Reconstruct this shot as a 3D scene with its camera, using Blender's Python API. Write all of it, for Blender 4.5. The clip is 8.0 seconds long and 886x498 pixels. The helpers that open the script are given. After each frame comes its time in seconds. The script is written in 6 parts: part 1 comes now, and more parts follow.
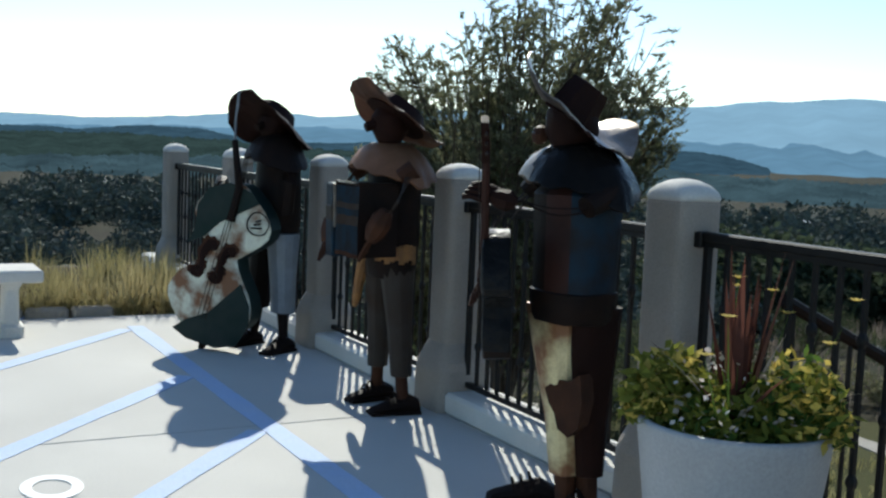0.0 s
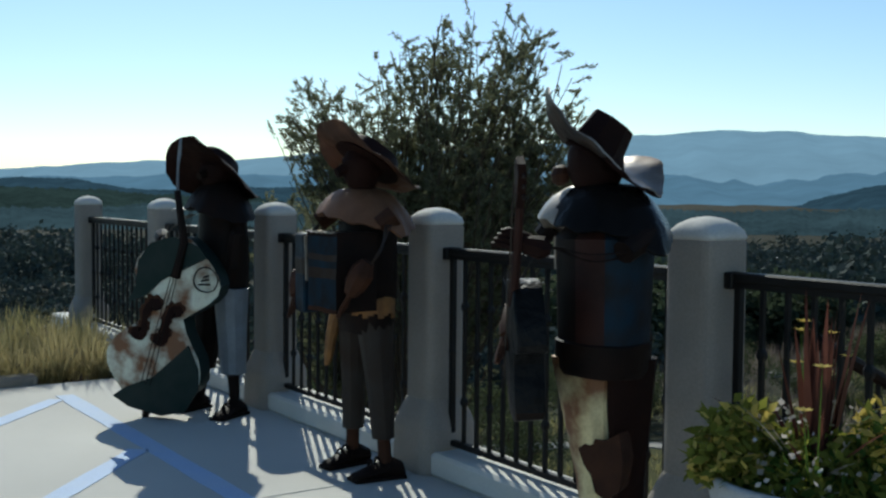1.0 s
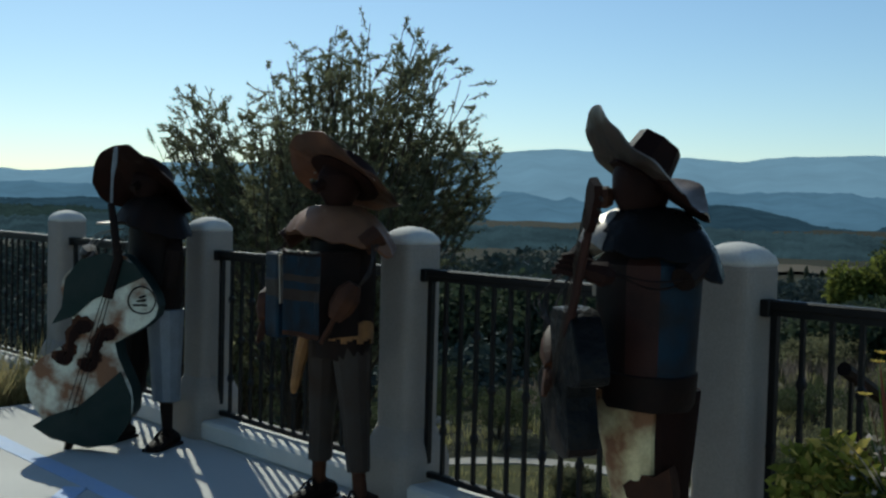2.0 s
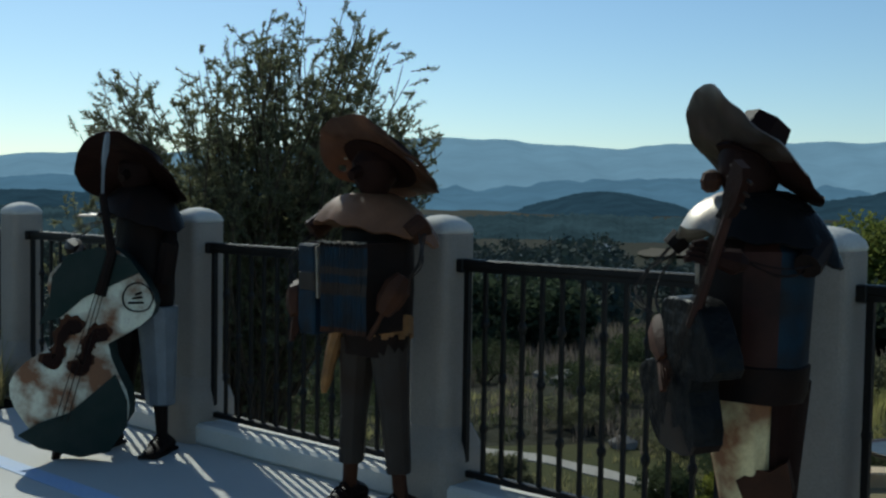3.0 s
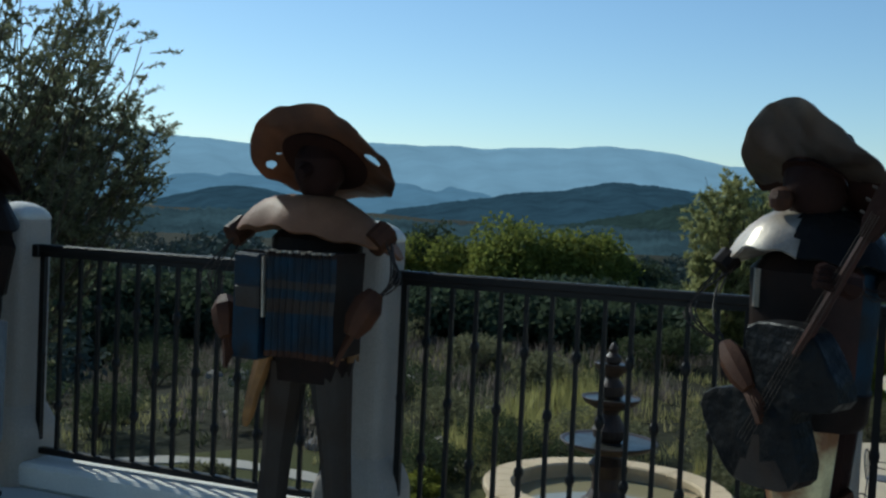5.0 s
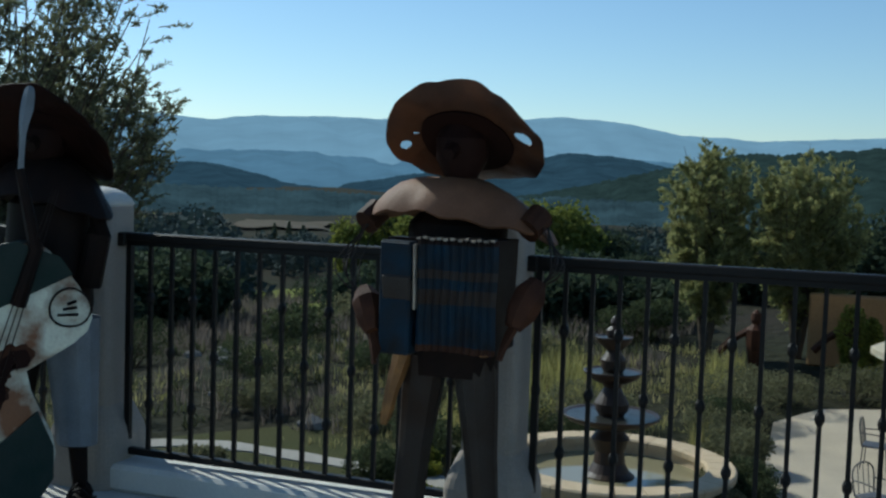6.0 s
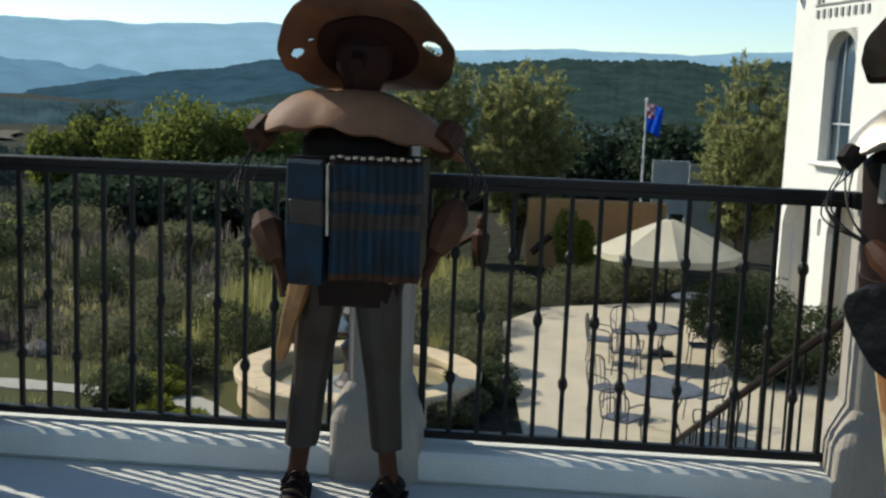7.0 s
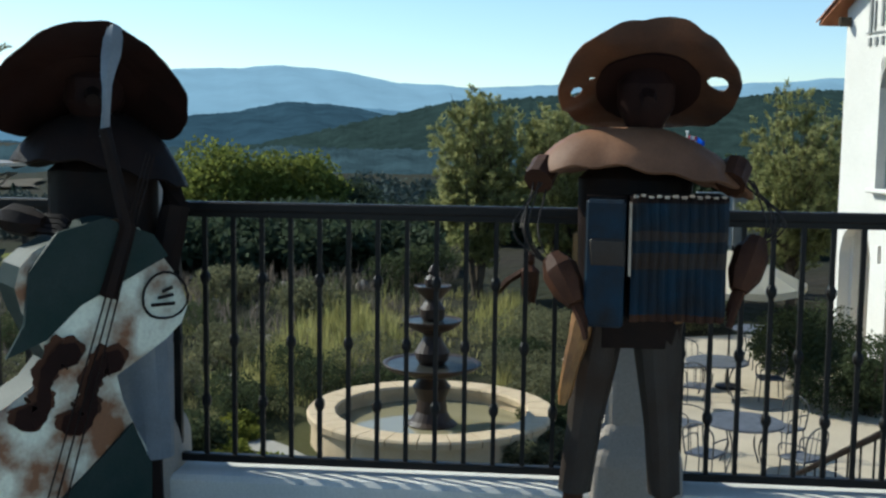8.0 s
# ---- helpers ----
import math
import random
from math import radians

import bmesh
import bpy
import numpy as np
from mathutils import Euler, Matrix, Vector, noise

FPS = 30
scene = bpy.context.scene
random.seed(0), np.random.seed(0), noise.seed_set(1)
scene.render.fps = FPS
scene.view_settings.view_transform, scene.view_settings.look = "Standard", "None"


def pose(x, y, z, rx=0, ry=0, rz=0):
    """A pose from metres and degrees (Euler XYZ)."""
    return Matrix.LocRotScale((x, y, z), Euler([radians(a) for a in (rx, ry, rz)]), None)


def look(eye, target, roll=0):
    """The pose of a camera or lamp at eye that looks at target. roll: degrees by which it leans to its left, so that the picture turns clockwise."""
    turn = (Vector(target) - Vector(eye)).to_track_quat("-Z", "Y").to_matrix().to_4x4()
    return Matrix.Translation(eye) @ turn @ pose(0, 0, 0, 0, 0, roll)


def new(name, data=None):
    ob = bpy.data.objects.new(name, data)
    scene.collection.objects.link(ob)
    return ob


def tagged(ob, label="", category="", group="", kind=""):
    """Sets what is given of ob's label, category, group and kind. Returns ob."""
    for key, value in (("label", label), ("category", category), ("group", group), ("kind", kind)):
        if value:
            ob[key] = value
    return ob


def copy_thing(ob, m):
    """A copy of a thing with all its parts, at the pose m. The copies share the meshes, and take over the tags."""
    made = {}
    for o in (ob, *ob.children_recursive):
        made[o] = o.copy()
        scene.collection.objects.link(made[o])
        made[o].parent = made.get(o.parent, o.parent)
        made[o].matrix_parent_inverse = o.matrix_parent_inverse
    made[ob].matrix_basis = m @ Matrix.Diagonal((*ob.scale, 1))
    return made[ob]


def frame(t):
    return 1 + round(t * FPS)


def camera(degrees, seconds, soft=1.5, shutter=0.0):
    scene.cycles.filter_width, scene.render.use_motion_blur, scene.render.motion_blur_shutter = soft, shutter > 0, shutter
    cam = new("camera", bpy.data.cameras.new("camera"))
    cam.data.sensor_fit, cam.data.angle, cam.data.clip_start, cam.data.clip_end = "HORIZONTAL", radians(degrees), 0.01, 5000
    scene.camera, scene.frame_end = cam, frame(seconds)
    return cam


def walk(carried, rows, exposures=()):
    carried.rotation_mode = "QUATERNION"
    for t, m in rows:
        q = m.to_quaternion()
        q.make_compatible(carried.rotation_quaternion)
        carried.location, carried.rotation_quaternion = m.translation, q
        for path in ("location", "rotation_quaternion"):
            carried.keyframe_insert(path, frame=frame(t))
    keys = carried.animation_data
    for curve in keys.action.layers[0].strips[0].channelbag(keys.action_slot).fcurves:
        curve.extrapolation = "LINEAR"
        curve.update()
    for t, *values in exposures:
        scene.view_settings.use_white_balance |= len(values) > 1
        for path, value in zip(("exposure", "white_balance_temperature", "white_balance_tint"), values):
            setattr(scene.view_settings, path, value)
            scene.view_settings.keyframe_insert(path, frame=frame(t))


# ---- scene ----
cam = camera(44.3, 8.0, soft=2.45)
PATH = [
    (0, (-2.853, -5.004, 1.359), (-1.908, -3.251, 1.171), 2.4),
    (0.5, (-2.924, -4.749, 1.377), (-1.915, -3.027, 1.251), 1.2),
    (1, (-3.08, -4.464, 1.363), (-1.955, -2.814, 1.254), 0.5),
    (1.5, (-3.241, -4.169, 1.383), (-1.973, -2.624, 1.321), 0.7),
    (2.8, (-3.72, -3.32, 1.352), (-2.268, -1.95, 1.233), 1.5),
    (3, (-3.756, -3.193, 1.352), (-2.257, -1.873, 1.257), 0.9),
    (3.5, (-3.876, -2.859, 1.356), (-2.15, -1.85, 1.324), 1.2),
    (4, (-3.988, -2.552, 1.386), (-2.215, -1.629, 1.318), 2.2),
    (4.2, (-4.0, -2.413, 1.377), (-2.221, -1.502, 1.326), 2.1),
    (5.3, (-4.032, -1.632, 1.35), (-2.171, -0.905, 1.262), 2.7),
    (5.5, (-4.011, -1.483, 1.346), (-2.153, -0.745, 1.273), 2.2),
    (6, (-4.041, -1.11, 1.36), (-2.166, -0.428, 1.23), 1.9),
    (6.5, (-4.012, -0.732, 1.348), (-2.07, -0.324, 1.097), 2.5),
    (7, (-3.935, -0.397, 1.356), (-1.961, -0.247, 1.077), 2.2),
    (7.5, (-3.901, 0.001, 1.359), (-1.907, 0.049, 1.209), 0.8),
    (8, (-3.945, 0.458, 1.339), (-1.965, 0.644, 1.127), 0.7),
]
walk(cam, [(t, look(eye, target, roll)) for t, eye, target, roll in PATH],
     exposures=[(0.0, 0.4, 6400, 4), (1.0, -0.12, 6300, 0), (3.0, -0.42, 6150, -2), (4.0, -0.36, 5950, -2), (5.5, -0.18, 5950, -2), (6.0, -0.2, 5900, -2), (6.5, 0.06, 6300, 0), (7.0, 0.42, 6700, 2), (7.5, 0.38, 6200, 0), (8.0, 0.38, 6200, 0)])

# ---------------------------------------------------------------- light
SUN_AZ, SUN_EL = 66.0, 37.5
sun_dir = Vector((math.cos(radians(SUN_AZ)) * math.cos(radians(SUN_EL)), math.sin(radians(SUN_AZ)) * math.cos(radians(SUN_EL)), math.sin(radians(SUN_EL))))
world = bpy.data.worlds.new("world")
scene.world = world
world.use_nodes = True
sky = world.node_tree.nodes.new("ShaderNodeTexSky")
sky.sky_type, sky.sun_disc = "NISHITA", False
sky.sun_elevation, sky.sun_rotation = radians(SUN_EL), radians(90 - SUN_AZ)
sky.altitude, sky.air_density, sky.dust_density, sky.ozone_density = 250, 1.0, 0.25, 4.0
bg = world.node_tree.nodes["Background"]
bg.inputs["Strength"].default_value = 0.125
world.node_tree.links.new(sky.outputs[0], bg.inputs[0])
sun = new("sun", bpy.data.lights.new("sun", "SUN"))
sun.data.energy, sun.data.angle, sun.data.color = 4.4, radians(0.55), (1.0, 0.95, 0.87)
sun.matrix_world = look(tuple(sun_dir * 40), (0, 0, 0))


# ---------------------------------------------------------------- materials
def mat(name, col, col2=None, rough=0.7, metal=0.0, scale=6.0, fine=70.0, mix=0.5, bump=0.15, var=0.0, spec=0.5, sharp=0.0, dist=0.02, emit=None):
    """A surface with broad stains, fine grain and relief, in metres."""
    m = bpy.data.materials.new(name)
    m.use_nodes = True
    nt = m.node_tree
    n, l = nt.nodes, nt.links
    b = n["Principled BSDF"]
    b.inputs["Metallic"].default_value = metal
    b.inputs["Specular IOR Level"].default_value = spec
    geo = n.new("ShaderNodeNewGeometry")
    info = n.new("ShaderNodeObjectInfo")
    wide, grain = n.new("ShaderNodeTexNoise"), n.new("ShaderNodeTexNoise")
    for tex, s, d in ((wide, scale, 5), (grain, fine, 3)):
        tex.inputs["Scale"].default_value, tex.inputs["Detail"].default_value = s, d
        l.new(geo.outputs["Position"], tex.inputs["Vector"])
    ramp = n.new("ShaderNodeMapRange")
    lo, hi = 0.5 - 0.5 * mix * (1 - sharp) - 0.02, 0.5 + 0.5 * mix * (1 - sharp) + 0.02
    ramp.inputs["From Min"].default_value, ramp.inputs["From Max"].default_value = lo, hi
    l.new(wide.outputs["Fac"], ramp.inputs["Value"])
    a = n.new("ShaderNodeMix")
    a.data_type = "RGBA"
    c2 = col2 or tuple(v * 0.78 for v in col)
    a.inputs[6].default_value, a.inputs[7].default_value = (*col, 1), (*c2, 1)
    l.new(ramp.outputs[0], a.inputs[0])
    g = n.new("ShaderNodeMix")
    g.data_type, g.blend_type = "RGBA", "MULTIPLY"
    g.inputs[0].default_value = 1.0
    gr = n.new("ShaderNodeMapRange")
    gr.inputs["To Min"].default_value, gr.inputs["To Max"].default_value = 0.78, 1.2
    l.new(grain.outputs["Fac"], gr.inputs["Value"])
    l.new(a.outputs[2], g.inputs[6])
    l.new(gr.outputs[0], g.inputs[7])
    last = g.outputs[2]
    if var:
        hsv = n.new("ShaderNodeHueSaturation")
        vr = n.new("ShaderNodeMapRange")
        vr.inputs["To Min"].default_value, vr.inputs["To Max"].default_value = 1 - var, 1 + var
        isl = n.new("ShaderNodeMath")
        isl.operation = "FRACT"
        addn = n.new("ShaderNodeMath")
        l.new(info.outputs["Random"], addn.inputs[0])
        l.new(geo.outputs["Random Per Island"], addn.inputs[1])
        l.new(addn.outputs[0], isl.inputs[0])
        l.new(isl.outputs[0], vr.inputs["Value"])
        l.new(vr.outputs[0], hsv.inputs["Value"])
        l.new(last, hsv.inputs["Color"])
        last = hsv.outputs[0]
    l.new(last, b.inputs["Base Color"])
    rr = n.new("ShaderNodeMapRange")
    rr.inputs["To Min"].default_value, rr.inputs["To Max"].default_value = max(rough - 0.12, 0.03), min(rough + 0.12, 1.0)
    l.new(wide.outputs["Fac"], rr.inputs["Value"])
    l.new(rr.outputs[0], b.inputs["Roughness"])
    if bump:
        bp = n.new("ShaderNodeBump")
        bp.inputs["Strength"].default_value, bp.inputs["Distance"].default_value = bump, dist
        l.new(grain.outputs["Fac"], bp.inputs["Height"])
        l.new(bp.outputs[0], b.inputs["Normal"])
    if emit:
        l.new(last, b.inputs["Emission Color"])
        b.inputs["Emission Strength"].default_value = emit
    return m


def leafy(name, col, col2, glow=0.35, rough=0.8):
    """A leaf: varies leaf by leaf and lets light through."""
    m = mat(name, col, col2, rough=rough, scale=1.2, fine=25, bump=0, var=0.3, spec=0.08)
    nt = m.node_tree
    b = nt.nodes["Principled BSDF"]
    tr = nt.nodes.new("ShaderNodeBsdfTranslucent")
    mx = nt.nodes.new("ShaderNodeMixShader")
    mx.inputs[0].default_value = glow
    src = b.inputs["Base Color"].links[0].from_socket
    nt.links.new(src, tr.inputs["Color"])
    nt.links.new(b.outputs[0], mx.inputs[1])
    nt.links.new(tr.outputs[0], mx.inputs[2])
    nt.links.new(mx.outputs[0], nt.nodes["Material Output"].inputs["Surface"])
    return m


CONCRETE = mat("concrete", (0.52, 0.505, 0.46), (0.43, 0.415, 0.375), rough=0.85, scale=0.9, fine=160, bump=0.12, dist=0.004)
KERB = mat("kerb_concrete", (0.64, 0.62, 0.56), (0.5, 0.48, 0.43), rough=0.88, scale=2.5, fine=140, bump=0.2, dist=0.005)
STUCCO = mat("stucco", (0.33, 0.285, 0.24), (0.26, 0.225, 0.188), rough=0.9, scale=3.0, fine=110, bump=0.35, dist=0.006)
# Paler than the shaft's stucco, for the domed caps.
CAPWHITE = mat("pale_cap", (0.62, 0.6, 0.55), (0.5, 0.48, 0.43), rough=0.85, scale=6, fine=110, bump=0.3, dist=0.006)
IRON = mat("black_iron", (0.007, 0.0065, 0.006), (0.014, 0.012, 0.01), rough=0.5, metal=0.0, scale=9, fine=200, bump=0.1, dist=0.002, spec=0.2)
BLUEPAINT = mat("faded_blue_paint", (0.34, 0.46, 0.68), (0.46, 0.53, 0.63), rough=0.8, scale=5, fine=120, bump=0.1, dist=0.003, mix=0.6)
WHITEPAINT = mat("road_paint", (0.85, 0.85, 0.82), (0.7, 0.7, 0.66), rough=0.7, scale=8, fine=120, bump=0.1, dist=0.003)
RUST = mat("rust", (0.08, 0.03, 0.013), (0.02, 0.01, 0.007), rough=0.6, metal=0.0, scale=9, fine=120, bump=0.5, dist=0.004, mix=0.6, spec=0.12)
RUSTLIGHT = mat("tan_rusted_sheet", (0.22, 0.105, 0.055), (0.1, 0.045, 0.022), rough=0.6, metal=0.0, scale=6, fine=140, bump=0.35, dist=0.004, mix=0.5, spec=0.18)
DARKSTEEL = mat("dark_steel", (0.008, 0.007, 0.0065), (0.02, 0.011, 0.008), rough=0.5, metal=0.0, scale=8, fine=130, bump=0.35, dist=0.004, spec=0.06)
GREYSTEEL = mat("grey_steel", (0.045, 0.04, 0.034), (0.03, 0.016, 0.009), rough=0.55, metal=0.0, scale=5, fine=150, bump=0.3, dist=0.004, spec=0.12)
SILVER = mat("bare_sheet_metal", (0.38, 0.34, 0.28), (0.2, 0.15, 0.11), rough=0.42, metal=0.5, scale=9, fine=120, bump=0.25, dist=0.004, mix=0.5)
CRUMPLED = mat("crumpled_dark_sheet", (0.01, 0.0098, 0.0095), (0.005, 0.0045, 0.004), rough=0.45, scale=6, fine=14, bump=0.9, dist=0.03, mix=0.3, spec=0.12)
HATRUST = mat("rusted_hat_sheet", (0.125, 0.048, 0.02), (0.028, 0.014, 0.009), rough=0.55, scale=4.5, fine=110, bump=0.4, dist=0.004, mix=0.42, spec=0.25)
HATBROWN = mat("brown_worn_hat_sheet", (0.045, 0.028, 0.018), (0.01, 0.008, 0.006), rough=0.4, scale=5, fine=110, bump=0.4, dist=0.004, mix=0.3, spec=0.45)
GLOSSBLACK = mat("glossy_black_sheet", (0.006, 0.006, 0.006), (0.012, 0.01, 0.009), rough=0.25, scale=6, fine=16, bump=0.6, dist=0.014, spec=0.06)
# Maroon rust; also paints the shade under the hats on heads and crowns.
BASSHAT = mat("maroon_rust_and_hat_shade", (0.012, 0.006, 0.005), (0.024, 0.01, 0.007), rough=0.6, scale=6, fine=110, bump=0.4, dist=0.004, spec=0.06)
# Brim top lightened for the sun on it, with brown worn patches.
HATTOP = mat("sunlit_worn_hat_steel", (0.4, 0.35, 0.3), (0.1, 0.06, 0.04), rough=0.4, metal=0.5, scale=5, fine=110, bump=0.3, dist=0.004, mix=0.4)
BOWLWATER = mat("dark_bowl_water", (0.02, 0.02, 0.018), (0.03, 0.03, 0.025), rough=0.34, scale=4, fine=20, bump=0.35, dist=0.01, spec=0.25)
BLUEMETAL = mat("blue_painted_metal", (0.008, 0.027, 0.046), (0.014, 0.014, 0.015), rough=0.55, metal=0.0, scale=9, fine=140, bump=0.3, dist=0.004, mix=0.3, spec=0.12)
REDMETAL = mat("red_brown_painted_metal", (0.045, 0.017, 0.012), (0.02, 0.011, 0.009), rough=0.55, metal=0.0, scale=9, fine=140, bump=0.3, dist=0.004, spec=0.12)
CREAMMETAL = mat("cream_painted_metal", (0.66, 0.56, 0.3), (0.2, 0.085, 0.03), rough=0.55, metal=0.1, scale=5.5, fine=120, bump=0.25, dist=0.004, mix=0.16, sharp=0.2)
WHITEMETAL = mat("white_enamel_metal", (0.6, 0.62, 0.5), (0.17, 0.07, 0.025), rough=0.5, metal=0.05, scale=7, fine=90, bump=0.3, dist=0.004, mix=0.26, sharp=0.35)
PALEBLUE = mat("pale_blue_metal", (0.18, 0.21, 0.24), (0.12, 0.13, 0.14), rough=0.5, metal=0.2, scale=7, fine=110, bump=0.2, dist=0.004)
GREENMETAL = mat("dark_green_metal", (0.006, 0.021, 0.018), (0.024, 0.034, 0.03), rough=0.5, metal=0.0, scale=7, fine=120, bump=0.3, dist=0.004, spec=0.12)
ORANGEMETAL = mat("orange_painted_metal", (0.3, 0.14, 0.035), (0.1, 0.045, 0.016), rough=0.55, metal=0.2, scale=14, fine=120, bump=0.3, dist=0.004)
PATIOMETAL = mat("weathered_patio_metal", (0.085, 0.083, 0.08), (0.055, 0.052, 0.05), rough=0.5, scale=8, fine=120, bump=0.15, dist=0.003, spec=0.3)
TABLEMETAL = mat("blue_grey_table_mesh", (0.1, 0.11, 0.13), (0.07, 0.075, 0.085), rough=0.55, scale=8, fine=160, bump=0.4, dist=0.004, spec=0.3)
POTMAT = mat("grey_glazed_pot", (0.4, 0.4, 0.385), (0.32, 0.32, 0.31), rough=0.6, scale=3, fine=90, bump=0.12, dist=0.004)
SOIL = mat("soil", (0.06, 0.045, 0.03), (0.035, 0.028, 0.02), rough=0.95, scale=12, fine=90, bump=0.8, dist=0.02, spec=0.04)
BARK = mat("bark", (0.11, 0.085, 0.06), (0.06, 0.048, 0.036), rough=0.9, scale=5, fine=40, bump=0.8, dist=0.02, spec=0.04)
OLIVE = leafy("olive_leaf", (0.15, 0.155, 0.08), (0.21, 0.21, 0.125), glow=0.5)
GRASSDRY = leafy("dry_grass", (0.4, 0.33, 0.17), (0.24, 0.22, 0.09), glow=0.45)
CORDY = leafy("red_cordyline_leaf", (0.12, 0.045, 0.03), (0.06, 0.028, 0.022), glow=0.35)
LIME = leafy("yellow_green_leaf", (0.26, 0.26, 0.045), (0.13, 0.15, 0.03), glow=0.45)
GREENLEAF = leafy("green_leaf", (0.08, 0.13, 0.025), (0.05, 0.09, 0.02), glow=0.45)
PALELEAF = leafy("pale_leaf", (0.42, 0.36, 0.3), (0.3, 0.28, 0.2), glow=0.35)
YELLOWFLOWER = leafy("yellow_flower", (0.62, 0.45, 0.06), (0.5, 0.42, 0.16), glow=0.35)
WHITEFLOWER = leafy("white_flower", (0.75, 0.68, 0.6), (0.6, 0.5, 0.46), glow=0.35)
SHRUB = leafy("shrub_leaf", (0.045, 0.06, 0.028), (0.07, 0.082, 0.038), glow=0.4)
LAVENDER = leafy("grey_green_shrub", (0.17, 0.165, 0.09), (0.12, 0.12, 0.065), glow=0.5)
BRIGHTTREE = leafy("bright_tree_leaf", (0.2, 0.21, 0.045), (0.115, 0.14, 0.035), glow=0.5)
DARKTREE = leafy("dark_tree_leaf", (0.045, 0.062, 0.036), (0.062, 0.08, 0.045), glow=0.35)
MIDTREE = leafy("willow_leaf", (0.34, 0.33, 0.14), (0.22, 0.235, 0.095), glow=0.55)
GROUND = mat("dry_ground", (0.024, 0.028, 0.014), (0.036, 0.031, 0.023), rough=0.95, scale=0.13, fine=1.6, bump=0.8, dist=0.3, mix=0.35, spec=0.04)
LAWN = mat("lawn", (0.055, 0.06, 0.024), (0.07, 0.066, 0.03), rough=0.95, scale=0.7, fine=30, bump=0.6, dist=0.03, spec=0.04)
MEADOW = mat("meadow", (0.15, 0.165, 0.035), (0.11, 0.12, 0.03), rough=0.95, scale=0.2, fine=3, bump=0.4, dist=0.1, spec=0.04)
PATIO = mat("sandy_patio", (0.47, 0.39, 0.28), (0.35, 0.3, 0.22), rough=0.9, scale=0.8, fine=60, bump=0.2, dist=0.008)
TANFIELD = mat("tan_field", (0.11, 0.09, 0.065), (0.08, 0.07, 0.05), rough=0.95, scale=0.02, fine=0.4, bump=0.2, dist=0.1, spec=0.04)
PALEPATH = mat("pale_path", (0.36, 0.34, 0.3), (0.28, 0.26, 0.22), rough=0.9, scale=1.2, fine=60, bump=0.2, dist=0.008, spec=0.04)
SANDSTONE = mat("sandstone_rim", (0.56, 0.43, 0.27), (0.44, 0.33, 0.2), rough=0.85, scale=3, fine=60, bump=0.3, dist=0.008)
BRONZE = mat("dark_fountain_stone", (0.028, 0.018, 0.013), (0.05, 0.03, 0.02), rough=0.45, scale=5, fine=60, bump=0.3, dist=0.008, spec=0.25)
CANVAS = mat("cream_canvas", (0.72, 0.66, 0.52), (0.66, 0.6, 0.46), rough=0.85, scale=2, fine=150, bump=0.1, dist=0.003)
WALLWHITE = mat("white_stucco", (0.74, 0.71, 0.65), (0.66, 0.63, 0.57), rough=0.9, scale=1.0, fine=40, bump=0.3, dist=0.008)
TERRACOTTA = mat("terracotta", (0.38, 0.14, 0.06), (0.24, 0.09, 0.045), rough=0.8, scale=3, fine=50, bump=0.3, dist=0.008, var=0.3)
EARTHWALL = mat("ochre_earth", (0.42, 0.22, 0.09), (0.32, 0.18, 0.08), rough=0.9, scale=0.6, fine=14, bump=0.4, dist=0.03, spec=0.04)
FRAMEGREY = mat("grey_frame", (0.42, 0.44, 0.43), (0.36, 0.38, 0.37), rough=0.6, scale=3, fine=60, bump=0.1, dist=0.003)
SIGNGREY = mat("grey_sign_metal", (0.2, 0.2, 0.19), (0.26, 0.26, 0.24), rough=0.6, scale=3, fine=60, bump=0.1, dist=0.003)
FLAGBLUE = leafy("blue_flag", (0.03, 0.2, 0.85), (0.03, 0.17, 0.75), glow=0.6)
FLAGRED = leafy("red_flag_patch", (0.6, 0.06, 0.07), (0.5, 0.06, 0.07), glow=0.5)
FLAGWHITE = leafy("white_flag_patch", (0.8, 0.78, 0.78), (0.7, 0.68, 0.7), glow=0.5)
ROCK = mat("pale_rock", (0.3, 0.27, 0.23), (0.2, 0.18, 0.15), rough=0.9, scale=3, fine=20, bump=0.6, dist=0.03)
GLASS = bpy.data.materials.new("glass")
GLASS.use_nodes = True
_g = GLASS.node_tree.nodes["Principled BSDF"]
_g.inputs["Base Color"].default_value, _g.inputs["Roughness"].default_value = (0.04, 0.06, 0.08, 1), 0.04
_g.inputs["Specular IOR Level"].default_value = 0.9
WATER = bpy.data.materials.new("water")
WATER.use_nodes = True
_w = WATER.node_tree.nodes["Principled BSDF"]
_w.inputs["Base Color"].default_value, _w.inputs["Roughness"].default_value = (0.25, 0.22, 0.13, 1), 0.06
_wn, _wb = WATER.node_tree.nodes.new("ShaderNodeTexNoise"), WATER.node_tree.nodes.new("ShaderNodeBump")
_wn.inputs["Scale"].default_value, _wb.inputs["Strength"].default_value = 9.0, 0.25
WATER.node_tree.links.new(_wn.outputs["Fac"], _wb.inputs["Height"])
WATER.node_tree.links.new(_wb.outputs[0], _w.inputs["Normal"])


# ---------------------------------------------------------------- mesh helpers
def mesh_of(name, bm, mats, smooth=False):
    me = bpy.data.meshes.new(name)
    bmesh.ops.recalc_face_normals(bm, faces=bm.faces[:])
    bm.to_mesh(me)
    bm.free()
    for m in mats if isinstance(mats, (list, tuple)) else [mats]:
        me.materials.append(m)
    if smooth:
        me.shade_smooth()
    return me


